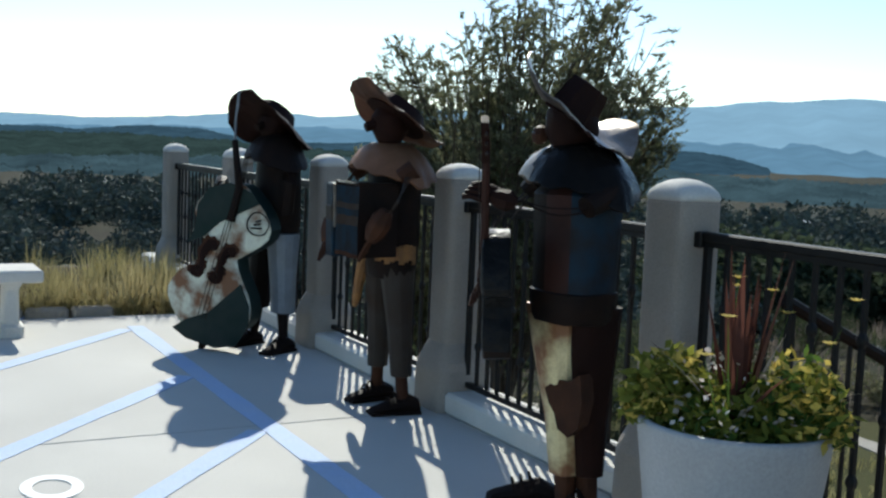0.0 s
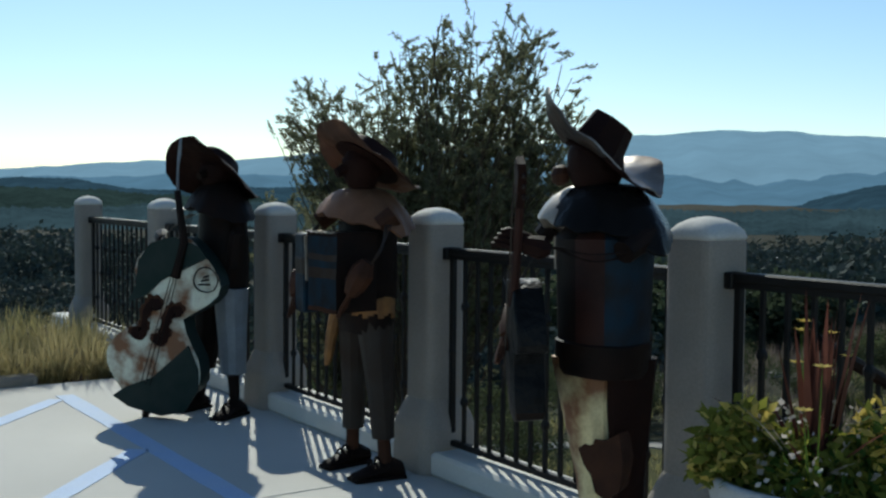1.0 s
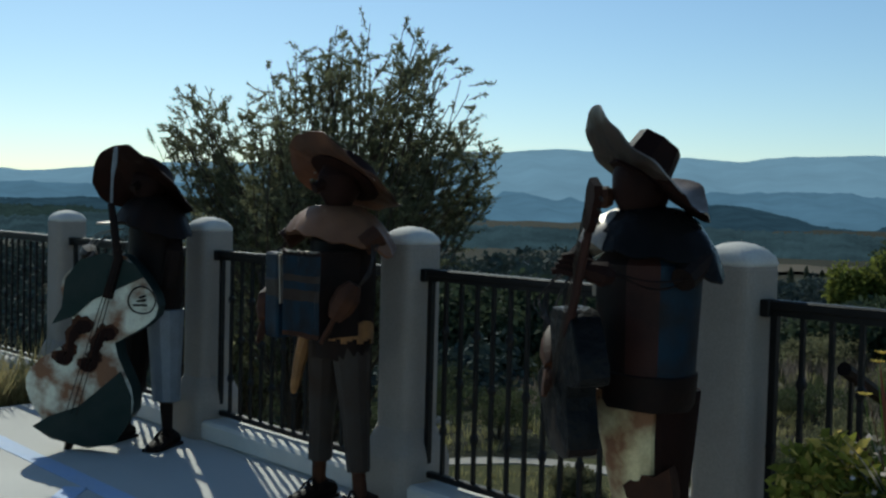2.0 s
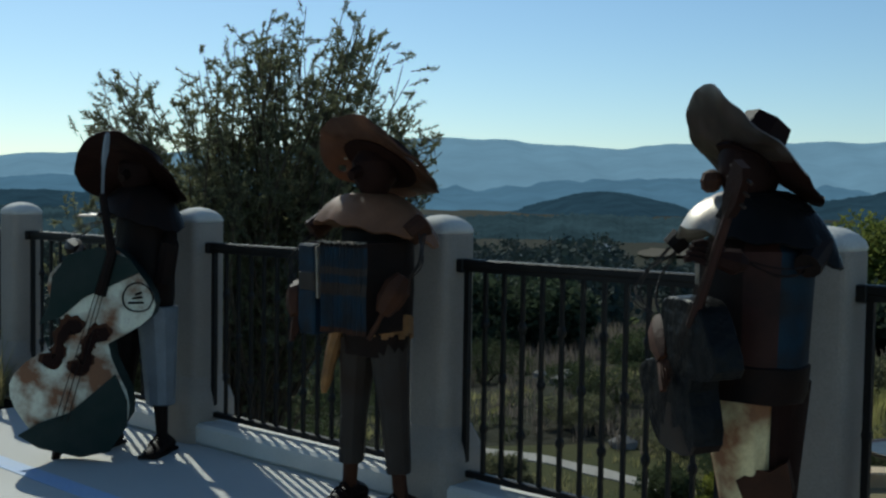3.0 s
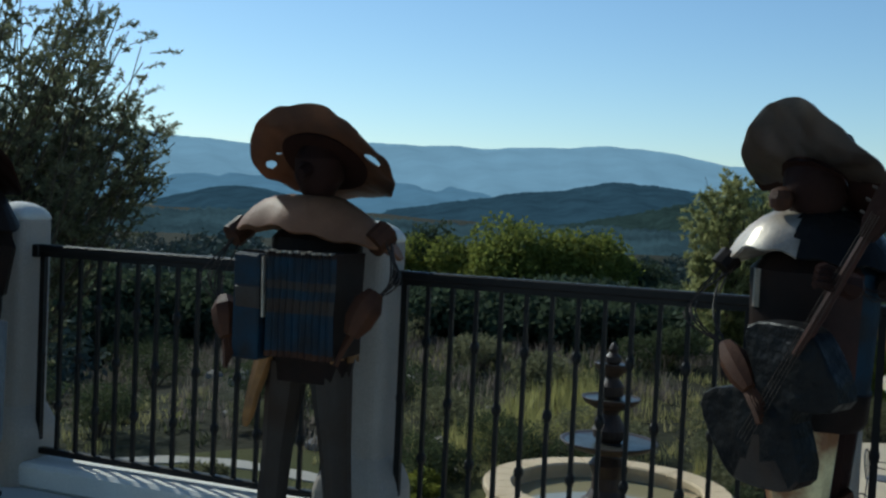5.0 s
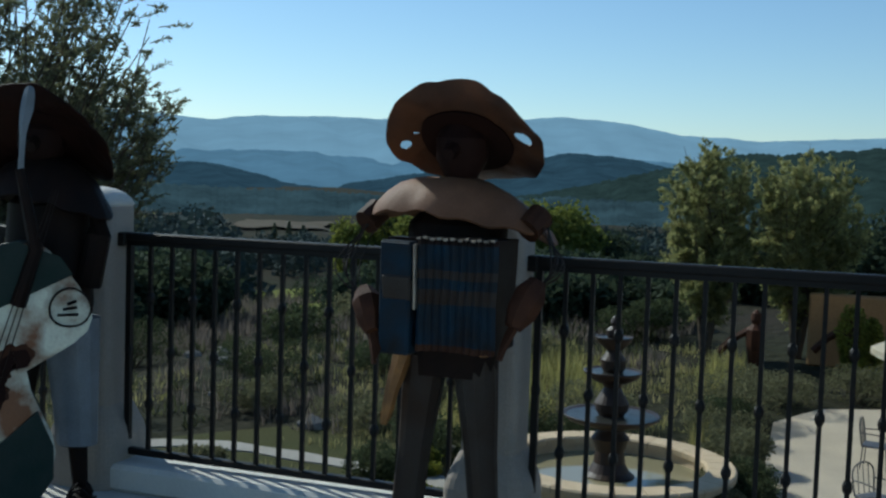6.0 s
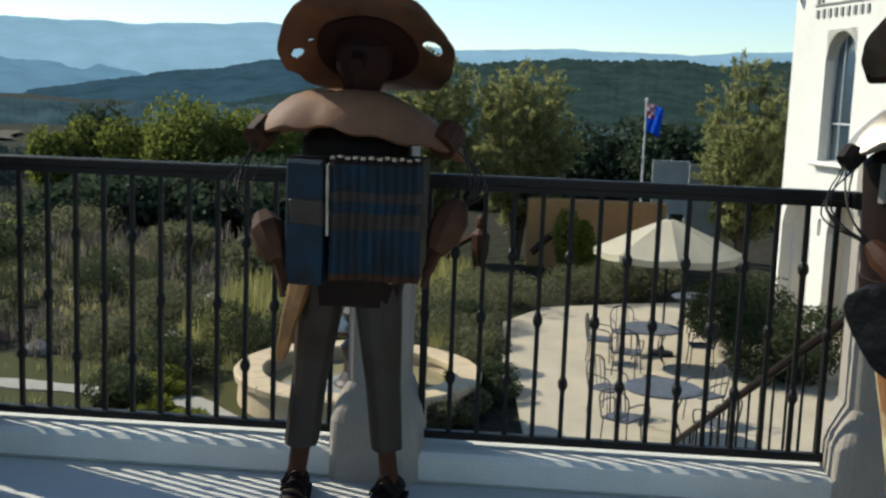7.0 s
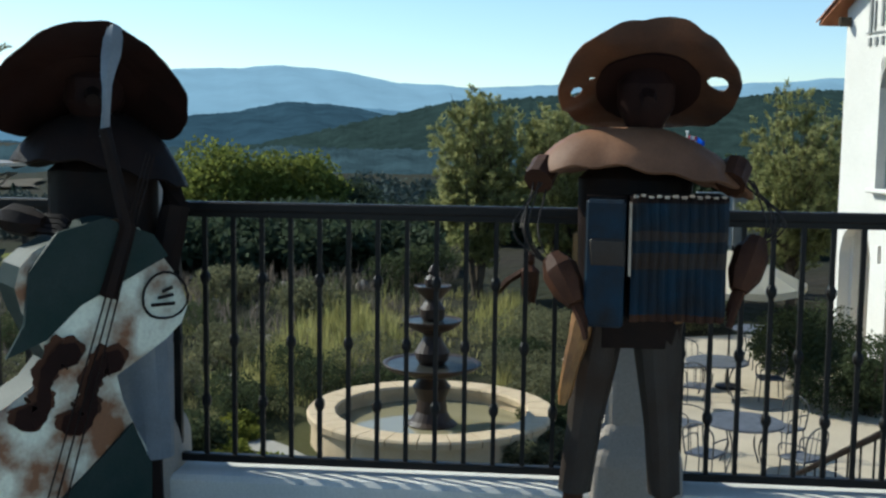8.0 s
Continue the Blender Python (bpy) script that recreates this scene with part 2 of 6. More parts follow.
def part(name, bm, mats, parent=None, label="", smooth=False):
    ob = new(name, mesh_of(name, bm, mats, smooth))
    if parent is not None:
        ob.parent = parent
    if label:
        ob["label"] = label
    return ob


def empty(name, loc=(0, 0, 0), label="", category="", group="", kind="", rz=0.0):
    ob = new(name)
    ob.matrix_world = pose(*loc, 0, 0, rz)
    return tagged(ob, label, category, group, kind)


def box(bm, c, s, rz=0.0, bevel=0.0, mi=0, m=None):
    r = bmesh.ops.create_cube(bm, size=1.0)
    vs = r["verts"]
    mm = Matrix.Translation(c) @ Matrix.Rotation(radians(rz), 4, "Z") @ Matrix.Diagonal((*s, 1))
    if m is not None:
        mm = m @ mm
    bmesh.ops.transform(bm, matrix=mm, verts=vs)
    for f in {f for v in vs for f in v.link_faces}:
        f.material_index = mi
    if bevel:
        es = list({e for v in vs for e in v.link_edges})
        bmesh.ops.bevel(bm, geom=es, offset=bevel, segments=1, affect="EDGES", profile=0.5, material=-1)
    return vs


def loft(bm, rings, mi=0, cap=True, closed=True):
    """Skin between rings of points, all of one length."""
    rows = [[bm.verts.new(p) for p in ring] for ring in rings]
    n = len(rows[0])
    out = []
    for a, b in zip(rows, rows[1:]):
        for i in range(n if closed else n - 1):
            j = (i + 1) % n
            out.append(bm.faces.new((a[i], a[j], b[j], b[i])))
    if cap and closed:
        out.append(bm.faces.new(rows[0][::-1]))
        out.append(bm.faces.new(rows[-1]))
    for f in out:
        f.material_index = mi
    return out


def ring(c, rx, ry, n=16, rz=0.0, power=2.0, m=None):
    """A ring round c in the plane z = c.z; power over 2 squares it off."""
    pts = []
    ca, sa = math.cos(radians(rz)), math.sin(radians(rz))
    for i in range(n):
        a = 2 * math.pi * (i + 0.5) / n
        x = rx * math.copysign(abs(math.cos(a)) ** (2 / power), math.cos(a))
        y = ry * math.copysign(abs(math.sin(a)) ** (2 / power), math.sin(a))
        p = Vector((c[0] + x * ca - y * sa, c[1] + x * sa + y * ca, c[2]))
        pts.append(m @ p if m is not None else p)
    return pts


def lathe(bm, c, prof, n=32, mi=0, cap=True):
    return loft(bm, [ring((c[0], c[1], c[2] + z), max(r, 0.001), max(r, 0.001), n) for r, z in prof], mi, cap)


def tube(bm, pts, rad, n=6, mi=0, cap=True):
    """A tube along points; rad is one radius or one for each point."""
    pts = [Vector(p) for p in pts]
    rads = rad if isinstance(rad, (list, tuple)) else [rad] * len(pts)
    rings, up = [], Vector((0, 0, 1))
    for i, p in enumerate(pts):
        d = (pts[min(i + 1, len(pts) - 1)] - pts[max(i - 1, 0)]).normalized()
        side = d.cross(up if abs(d.z) < 0.95 else Vector((1, 0, 0))).normalized()
        top = side.cross(d)
        rings.append([p + rads[i] * (math.cos(2 * math.pi * k / n) * side + math.sin(2 * math.pi * k / n) * top) for k in range(n)])
    return loft(bm, rings, mi, cap)


def curve_pts(pts, n=10):
    """A smooth line through points."""
    P = [Vector(p) for p in pts]
    P = [2 * P[0] - P[1]] + P + [2 * P[-1] - P[-2]]
    out = []
    for i in range(1, len(P) - 2):
        for k in range(n):
            t = k / n
            a, b, c, d = P[i - 1], P[i], P[i + 1], P[i + 2]
            out.append(0.5 * (2 * b + (c - a) * t + (2 * a - 5 * b + 4 * c - d) * t * t + (3 * b - a - 3 * c + d) * t ** 3))
    out.append(P[-2])
    return out


def raw(name, verts, faces, mats, index=None):
    me = bpy.data.meshes.new(name)
    me.from_pydata(verts, [], faces)
    for m in mats if isinstance(mats, (list, tuple)) else [mats]:
        me.materials.append(m)
    if index is not None:
        me.polygons.foreach_set("material_index", index)
    me.update()
    return me


def leaves(rng, places, length, width, droop=0.3):
    """Diamond leaves, one at each place."""
    P = np.asarray(places, float)
    n = len(P)
    d = rng.normal(size=(n, 3))
    d[:, 2] = d[:, 2] * 0.8 - droop * 0.3
    d /= np.linalg.norm(d, axis=1)[:, None]
    s = np.cross(d, rng.normal(size=(n, 3)))
    s /= np.linalg.norm(s, axis=1)[:, None] + 1e-9
    L = (length * rng.uniform(0.6, 1.3, n))[:, None]
    W = (width * rng.uniform(0.7, 1.3, n))[:, None]
    v = np.stack([P, P + 0.5 * d * L + s * W, P + d * L, P + 0.5 * d * L - s * W], 1).reshape(-1, 3)
    f = np.arange(4 * n).reshape(-1, 4)
    return v, f


# ---------------------------------------------------------------- ground and distance
FLOOR = -0.05
BASE = -3.75


def site(x, y):
    """Garden plan to world: the garden lies turned a little about the terrace."""
    a = radians(1.1)
    return -4 + (x + 4) * math.cos(a) - (y + 0.2) * math.sin(a), -0.2 + (x + 4) * math.sin(a) + (y + 0.2) * math.cos(a)


def ground_height(x, y):
    r = np.hypot(x, y)
    fall = -10.0 * np.clip((r - 40) / 160, 0, 1) - 8.0 * np.clip((r - 200) / 500, 0, 1)
    side = -2.2 * np.clip((y - 14) / 14, 0, 1) * np.clip(1 - (r - 30) / 60, 0, 1)
    bumps = 0.35 * np.sin(x * 0.11 + 1.3) * np.sin(y * 0.13) * np.clip((r - 26) / 30, 0, 1)
    return BASE + fall + side * np.clip((x - 2) / 6 + 0.4, 0, 1) + bumps


def build_ground():
    rad = np.concatenate([[0.0], np.geomspace(2.0, 4200, 90)])
    ang = np.linspace(0, 2 * np.pi, 145)[:-1]
    verts, faces = [], []
    n = len(ang)
    for r in rad:
        x, y = 6 + r * np.cos(ang), 2 + r * np.sin(ang)
        z = ground_height(x, y)
        verts += list(zip(x, y, z))
    for i in range(len(rad) - 1):
        for k in range(n):
            j = (k + 1) % n
            faces.append((i * n + k, i * n + j, (i + 1) * n + j, (i + 1) * n + k))
    ob = new("ground", raw("ground", verts, faces, GROUND))
    return tagged(ob, "dry sloping ground with scrub falling to the valley", "ground", kind="structure")


build_ground()


def ridge(name, dist, hills, low, rough_deg, material, label, a0=-60, a1=150, seed=1, trees=0.0):
    """A range of hills: a crest with a sloping flank, far away."""
    rng = np.random.default_rng(seed)
    az = np.linspace(a0, a1, 1800)
    e = np.full_like(az, low)
    first, step, rises = hills
    for k, r in enumerate(rises):
        e = e + r * np.exp(-np.abs((az - first - step * k) / (0.825 * step)) ** 2.2)
    for k in np.geomspace(0.35, 26, 22):
        e = e + rough_deg * 0.9 / (0.6 + k) ** 0.85 * np.sin(az * k * rng.uniform(0.9, 1.1) + rng.uniform(0, 6)) * rng.uniform(0.4, 1)
    if trees:
        e = e + trees * rng.uniform(0, 1, len(az))
    rows = 9
    verts, faces = [], []
    ca, sa = np.cos(np.radians(az)), np.sin(np.radians(az))
    for k in range(rows + 1):
        f = k / rows
        d = dist * (1.0 - 0.42 * f) + dist * 0.012 * np.sin(az * 1.7 + 5 * f) * f
        top = 1.36 + dist * np.tan(np.radians(e))
        low_z = -40.0
        z = top + (low_z - top) * f ** 1.15 + dist * 0.0016 * np.sin(az * 2.3 + 9 * f) * (f > 0)
        verts += list(zip(d * ca, d * sa, z))
    n = len(az)
    for k in range(rows):
        for i in range(n - 1):
            faces.append((k * n + i, k * n + i + 1, (k + 1) * n + i + 1, (k + 1) * n + i))
    ob = new(name, raw(name, verts, faces, material))
    ob.data.shade_smooth()
    return tagged(ob, label, "hills", kind="structure")


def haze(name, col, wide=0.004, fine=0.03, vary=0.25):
    """Far land: haze is put into its emission colour, with faint woods and clearings."""
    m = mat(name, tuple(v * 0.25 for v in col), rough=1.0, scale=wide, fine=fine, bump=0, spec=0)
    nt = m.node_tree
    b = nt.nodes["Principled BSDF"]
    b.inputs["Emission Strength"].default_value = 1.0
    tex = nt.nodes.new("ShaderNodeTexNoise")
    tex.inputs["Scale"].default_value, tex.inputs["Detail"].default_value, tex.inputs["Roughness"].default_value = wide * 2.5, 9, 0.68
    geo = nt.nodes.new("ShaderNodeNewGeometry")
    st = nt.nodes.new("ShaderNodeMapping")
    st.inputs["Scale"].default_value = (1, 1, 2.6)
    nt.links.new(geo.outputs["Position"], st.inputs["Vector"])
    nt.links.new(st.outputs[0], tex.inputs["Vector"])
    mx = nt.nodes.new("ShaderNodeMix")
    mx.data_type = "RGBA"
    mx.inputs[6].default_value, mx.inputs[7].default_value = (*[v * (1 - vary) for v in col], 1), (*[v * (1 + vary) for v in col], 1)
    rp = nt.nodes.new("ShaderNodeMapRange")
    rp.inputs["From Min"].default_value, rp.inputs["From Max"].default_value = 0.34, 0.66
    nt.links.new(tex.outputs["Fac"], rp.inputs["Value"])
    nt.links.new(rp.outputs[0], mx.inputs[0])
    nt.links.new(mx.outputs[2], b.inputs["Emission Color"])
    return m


# Emission gets paler and bluer with distance, standing in for the air between.
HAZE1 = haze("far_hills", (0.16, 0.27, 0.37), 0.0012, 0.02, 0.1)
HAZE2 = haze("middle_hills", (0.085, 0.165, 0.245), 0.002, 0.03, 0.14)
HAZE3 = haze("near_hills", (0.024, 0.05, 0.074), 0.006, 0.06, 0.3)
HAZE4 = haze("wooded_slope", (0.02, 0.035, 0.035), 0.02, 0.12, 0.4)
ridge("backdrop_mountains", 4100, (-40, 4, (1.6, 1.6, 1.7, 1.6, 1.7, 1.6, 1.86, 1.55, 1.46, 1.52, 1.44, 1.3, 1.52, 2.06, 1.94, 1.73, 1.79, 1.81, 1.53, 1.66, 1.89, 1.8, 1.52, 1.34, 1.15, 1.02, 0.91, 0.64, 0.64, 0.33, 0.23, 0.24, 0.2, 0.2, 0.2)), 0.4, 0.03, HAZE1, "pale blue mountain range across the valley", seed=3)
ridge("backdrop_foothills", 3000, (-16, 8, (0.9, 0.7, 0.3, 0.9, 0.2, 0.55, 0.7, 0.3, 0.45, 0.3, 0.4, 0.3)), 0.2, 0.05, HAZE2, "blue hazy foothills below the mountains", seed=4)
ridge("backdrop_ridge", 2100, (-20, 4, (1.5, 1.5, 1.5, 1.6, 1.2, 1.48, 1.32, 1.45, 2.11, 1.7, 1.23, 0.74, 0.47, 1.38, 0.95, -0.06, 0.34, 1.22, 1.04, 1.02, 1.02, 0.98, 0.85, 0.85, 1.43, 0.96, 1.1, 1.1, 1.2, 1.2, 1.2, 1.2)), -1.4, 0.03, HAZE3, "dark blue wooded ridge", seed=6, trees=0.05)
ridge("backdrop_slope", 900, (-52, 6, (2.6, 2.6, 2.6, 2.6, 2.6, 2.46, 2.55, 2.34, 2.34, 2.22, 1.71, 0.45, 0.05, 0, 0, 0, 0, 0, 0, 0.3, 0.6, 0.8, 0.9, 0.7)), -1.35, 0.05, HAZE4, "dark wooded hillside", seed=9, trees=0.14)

# The valley floor carries the same painted haze in its emission.
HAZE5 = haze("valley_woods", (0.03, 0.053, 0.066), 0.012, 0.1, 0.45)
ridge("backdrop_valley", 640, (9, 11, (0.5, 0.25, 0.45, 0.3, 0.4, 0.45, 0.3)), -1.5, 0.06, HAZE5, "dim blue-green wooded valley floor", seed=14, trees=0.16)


# ---------------------------------------------------------------- terrace
def build_terrace():
    root = empty("floor", (0, 0, 0), "pale sunlit concrete terrace slabs with saw-cut joints", "floor", kind="structure")
    ys = [-13, -9.0, -6.0, -3.0, 0.04, 3.5]
    xs = [-13.0, -8.6, -4.3, -0.13]
    for x0, x1 in zip(xs, xs[1:]):
        for y0, y1 in zip(ys, ys[1:]):
            bm = bmesh.new()
            box(bm, ((x0 + x1) / 2, (y0 + y1) / 2, FLOOR - 0.06), (x1 - x0 - 0.008, y1 - y0 - 0.008, 0.12), bevel=0.004)
            part("slab", bm, CONCRETE, root)
    bm = bmesh.new()
    box(bm, (-6.5, -3.0, FLOOR - 0.17), (13.2, 20.6, 0.1))
    part("bedding", bm, SOIL, root)
    bm = bmesh.new()
    box(bm, (-6.565, 5.3, FLOOR - 0.1), (12.87, 3.59, 0.12))
    part("planting_bed", bm, SOIL, root)
    w = empty("wall_retaining", (0, 0, 0), "plain stucco retaining wall under the terrace edge", "wall", kind="structure")
    bm = bmesh.new()
    box(bm, (0.06, -3.0, -2.4), (0.3, 20.4, 4.72))
    part("wall_face", bm, STUCCO, w)
    bm = bmesh.new()
    box(bm, (-6.5, 7.1, -2.4), (12.8, 0.25, 4.6))
    part("wall_end", bm, STUCCO, w)
    bm = bmesh.new()
    box(bm, (0.02, -3.0, 0.005), (0.30, 20.0, 0.12), bevel=0.018)
    box(bm, (0.02, -3.0, -0.12), (0.30, 20.0, 0.13))
    tagged(part("kerb", bm, KERB), "pale concrete kerb under the iron fence", "kerb", kind="structure")


build_terrace()


def floor_stripe(p, q, width, material, name, label):
    p, q = Vector(p), Vector(q)
    d = (q - p).normalized()
    s = Vector((-d.y, d.x)) * width / 2
    bm = bmesh.new()
    n = max(2, int((q - p).length / 0.25))
    rng = random.Random(int(abs(p.x * 71 + p.y * 37) * 10))
    rows = []
    for i in range(n + 1):
        c = p.lerp(q, i / n)
        w = 1 + rng.uniform(-0.09, 0.09)
        rows.append([(c.x + s.x * w, c.y + s.y * w, FLOOR + 0.001), (c.x + s.x * w, c.y + s.y * w, FLOOR + 0.0035), (c.x - s.x * w, c.y - s.y * w, FLOOR + 0.0035), (c.x - s.x * w, c.y - s.y * w, FLOOR + 0.001)])
    loft(bm, rows)
    return tagged(part(name, bm, material), label, "marking", kind="structure")


floor_stripe((-1.08, 3.0), (-1.08, -6.0), 0.12, BLUEPAINT, "trim", "faded blue painted line along the terrace")
for yb in (4.3, 2.88, 1.24, -0.06, -1.45, -2.9):
    floor_stripe((-1.16, yb), (-3.6, yb - 2.75), 0.115, BLUEPAINT, "trim", "faded blue painted diagonal stripe")


def build_letter():
    bm = bmesh.new()
    pts = [Vector((-2.19 + 0.12 * math.cos(a), -0.60 + 0.16 * math.sin(a), 0)) for a in np.linspace(0, 2 * math.pi, 25)]
    rows = []
    for i, p in enumerate(pts[:-1]):
        c = Vector((-2.19, -0.60, 0))
        o = (p - c)
        a, b = c + o * 1.0, c + o * 0.62
        rows.append([(a.x, a.y, FLOOR + 0.005), (b.x, b.y, FLOOR + 0.005), (b.x, b.y, FLOOR + 0.001), (a.x, a.y, FLOOR + 0.001)])
    rows.append(rows[0])
    loft(bm, rows, cap=False)
    bmesh.ops.remove_doubles(bm, verts=bm.verts[:], dist=1e-5)
    tagged(part("trim", bm, WHITEPAINT), "white painted ring marking on the concrete", "marking", kind="structure")
    for k in range(3):
        floor_stripe((-2.45 - 0.24 * k, -0.44), (-2.45 - 0.24 * k, -0.77), 0.06, WHITEPAINT, "trim", "white painted bar of worn floor lettering")


build_letter()


# ---------------------------------------------------------------- fence
def build_pillar(y, x=0.0):
    root = empty("pillar", (x, y, FLOOR), "rounded tan stucco fence pillar with a domed cap", "pillar", group="fence pillars")
    n = 28
    bm = bmesh.new()
    loft(bm, [ring((0, 0, z), r, r, n, power=5) for r, z in ((0.115, 0.3), (0.115, 1.225), (0.112, 1.24))])
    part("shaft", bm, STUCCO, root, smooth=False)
    bm = bmesh.new()
    loft(bm, [ring((0, 0, z), r, r, n, power=5) for r, z in ((0.175, 0.0), (0.170, 0.22), (0.16, 0.26), (0.122, 0.35), (0.117, 0.36))])
    part("base", bm, STUCCO, root)
    bm = bmesh.new()
    loft(bm, [ring((0, 0, z), r, r, n, power=p) for r, z, p in ((0.113, 1.238, 5), (0.117, 1.25, 5), (0.112, 1.272, 4), (0.09, 1.297, 3.2), (0.055, 1.315, 2.6), (0.015, 1.322, 2))])
    part("cap", bm, CAPWHITE, root, "pale domed cap", smooth=True)
    return root


PILLARS = [-9.1, -7.25, -5.4, -3.53, -1.685, 0.117, 1.988, 4.04, 6.12]
first = build_pillar(PILLARS[0])
for yy in PILLARS[1:]:
    copy_thing(first, pose(0, yy, FLOOR))


def baluster_mesh(knots, h, w=0.0085):
    bm = bmesh.new()
    box(bm, (0, 0, h / 2), (2 * w, 2 * w, h))
    for z in knots:
        loft(bm, [ring((0, 0, z + dz), r, r, 8, power=3) for r, dz in ((w, -0.028), (0.017, -0.012), (0.019, 0.0), (0.017, 0.012), (w, 0.028))], cap=False)
    return mesh_of("baluster", bm, IRON)


B_ONE, B_TWO = baluster_mesh([0.47], 0.945), baluster_mesh([0.235, 0.705], 0.945)
B_END = baluster_mesh([0.47], 0.945, 0.013)


def build_panel(y0, y1):
    root = empty("fence_panel", (0, (y0 + y1) / 2, 0), "black wrought-iron railing panel between two pillars", "railing", group="railing panels")
    half = (y1 - y0) / 2
    bm = bmesh.new()
    box(bm, (0, 0, 1.058), (0.052, 2 * half, 0.036), bevel=0.006)
    box(bm, (0, 0, 1.03), (0.03, 2 * half, 0.022))
    part("top_rail", bm, IRON, root)
    bm = bmesh.new()
    box(bm, (0, 0, 0.1), (0.036, 2 * half, 0.03), bevel=0.004)
    part("bottom_rail", bm, IRON, root)
    for s in (-1, 1):
        bm = bmesh.new()
        box(bm, (0, s * (half - 0.02), 1.045), (0.075, 0.04, 0.06), bevel=0.005)
        part("bracket", bm, IRON, root)
    n = 14
    step = (2 * half - 0.123) / n
    for k in range(n + 1):
        me = B_END if k == 0 else (B_TWO if k % 2 else B_ONE)
        ob = new("baluster", me)
        ob.parent = root
        ob.location = (0, half - 0.045 - k * step, 0.085)
    return root


for a, b in zip(PILLARS, PILLARS[1:]):
    build_panel(a + 0.112, b - 0.112)


# ---------------------------------------------------------------- statues
def hat(bm, c, front_az, tilt, rad, rim, under, crown_h, curl=0.0, side=0.0, holes=(), roll=0.0, crown_r=0.11, front=1.0, lat=1.0, crown=0, lift=0.0, facets=0, droop=0.0, flare=0.0, rear=None):
    """A wide-brimmed hat of sheet steel: the front edge lifted by tilt degrees."""
    m = Matrix.Translation(c) @ Matrix.Rotation(radians(front_az), 4, "Z") @ Matrix.Rotation(radians(roll), 4, "X") @ Matrix.Rotation(radians(-tilt), 4, "Y")
    tmp = bmesh.new()
    nr, na = 22, 120
    grid = []
    rng = random.Random(int(c[1] * 100) + 7)
    ph = [rng.uniform(0, 6.28) for _ in range(4)]
    wob = [1 + 0.012 * math.sin(3 * 6.2832 * k / na + ph[0]) + 0.008 * math.sin(7 * 6.2832 * k / na + ph[1]) + 0.005 * math.sin(17 * 6.2832 * k / na + ph[2]) for k in range(na)]
    for i in range(nr + 1):
        r = crown_r + (rad - crown_r) * i / nr
        row = []
        for k in range(na):
            a = 2 * math.pi * k / na
            rr = r * (1 + (wob[k] - 1) * (i / nr) ** 3)
            f = i / nr
            x, y = rr * math.cos(a), rr * math.sin(a) * (1 + (lat - 1) * f)
            x = x * (1 + (front - 1) * f) if x > 0 else x
            z = lift * max(0.0, x / rad - 0.25) ** 1.6 + curl * (x / rad) ** 2 * f + side * (y / rad) ** 2 * f + 0.02 * f ** 4 + 0.008 * f * math.sin(5 * a + ph[3]) + 0.004 * f * math.sin(11 * a + ph[1])
            z += flare * max(0.0, -x / rad - 0.2) * max(0.0, -y / rad + 0.1)
            z -= droop * max(0.0, -x / rad - 0.15) * max(0.0, y / rad + 0.35)
            row.append(tmp.verts.new((x, y, z)))
        grid.append(row)
    for hx, hy, hr in holes:
        for row in grid:
            for v in row:
                d = math.hypot(v.co.x - hx, v.co.y - hy)
                if 0.72 * hr < d < 1.3 * hr:
                    v.co.x, v.co.y = hx + (v.co.x - hx) * hr / d, hy + (v.co.y - hy) * hr / d
    for i in range(nr):
        for k in range(na):
            j = (k + 1) % na
            q = (grid[i][k], grid[i][j], grid[i + 1][j], grid[i + 1][k])
            cx, cy = sum(v.co.x for v in q) / 4, sum(v.co.y for v in q) / 4
            if any(((cx - hx) / hr) ** 2 + ((cy - hy) / hr) ** 2 < 1 for hx, hy, hr in holes):
                continue
            tmp.faces.new(q)
    bmesh.ops.recalc_face_normals(tmp, faces=tmp.faces[:])
    bmesh.ops.solidify(tmp, geom=tmp.faces[:], thickness=0.006)
    prof = [(crown_r + 0.012, -0.008), (crown_r, 0.02), (crown_r * 0.93, crown_h * 0.6), (crown_r * 0.82, crown_h), (crown_r * 0.5, crown_h * 1.02), (0.01, crown_h * 0.9)]
    lathe(tmp, (0, 0, 0), prof, facets or 40)
    tmp.normal_update()
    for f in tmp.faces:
        # The crown has its own index, so shade inside it can be painted dark.
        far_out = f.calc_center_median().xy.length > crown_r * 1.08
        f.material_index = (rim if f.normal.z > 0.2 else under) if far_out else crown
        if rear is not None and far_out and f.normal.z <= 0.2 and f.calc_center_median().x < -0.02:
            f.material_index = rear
    bmesh.ops.transform(tmp, matrix=m, verts=tmp.verts[:])
    me = bpy.data.meshes.new("hat_tmp")
    tmp.to_mesh(me)
    tmp.free()
    bm.from_mesh(me)
    bpy.data.meshes.remove(me)


def dent(bm):
    """Hammered, uneven sheet: every surface wanders by some millimetres."""
    for v in bm.verts:
        v.co += noise.noise_vector(v.co * 7.0) * 0.007 + noise.noise_vector(v.co * 23.0) * 0.003


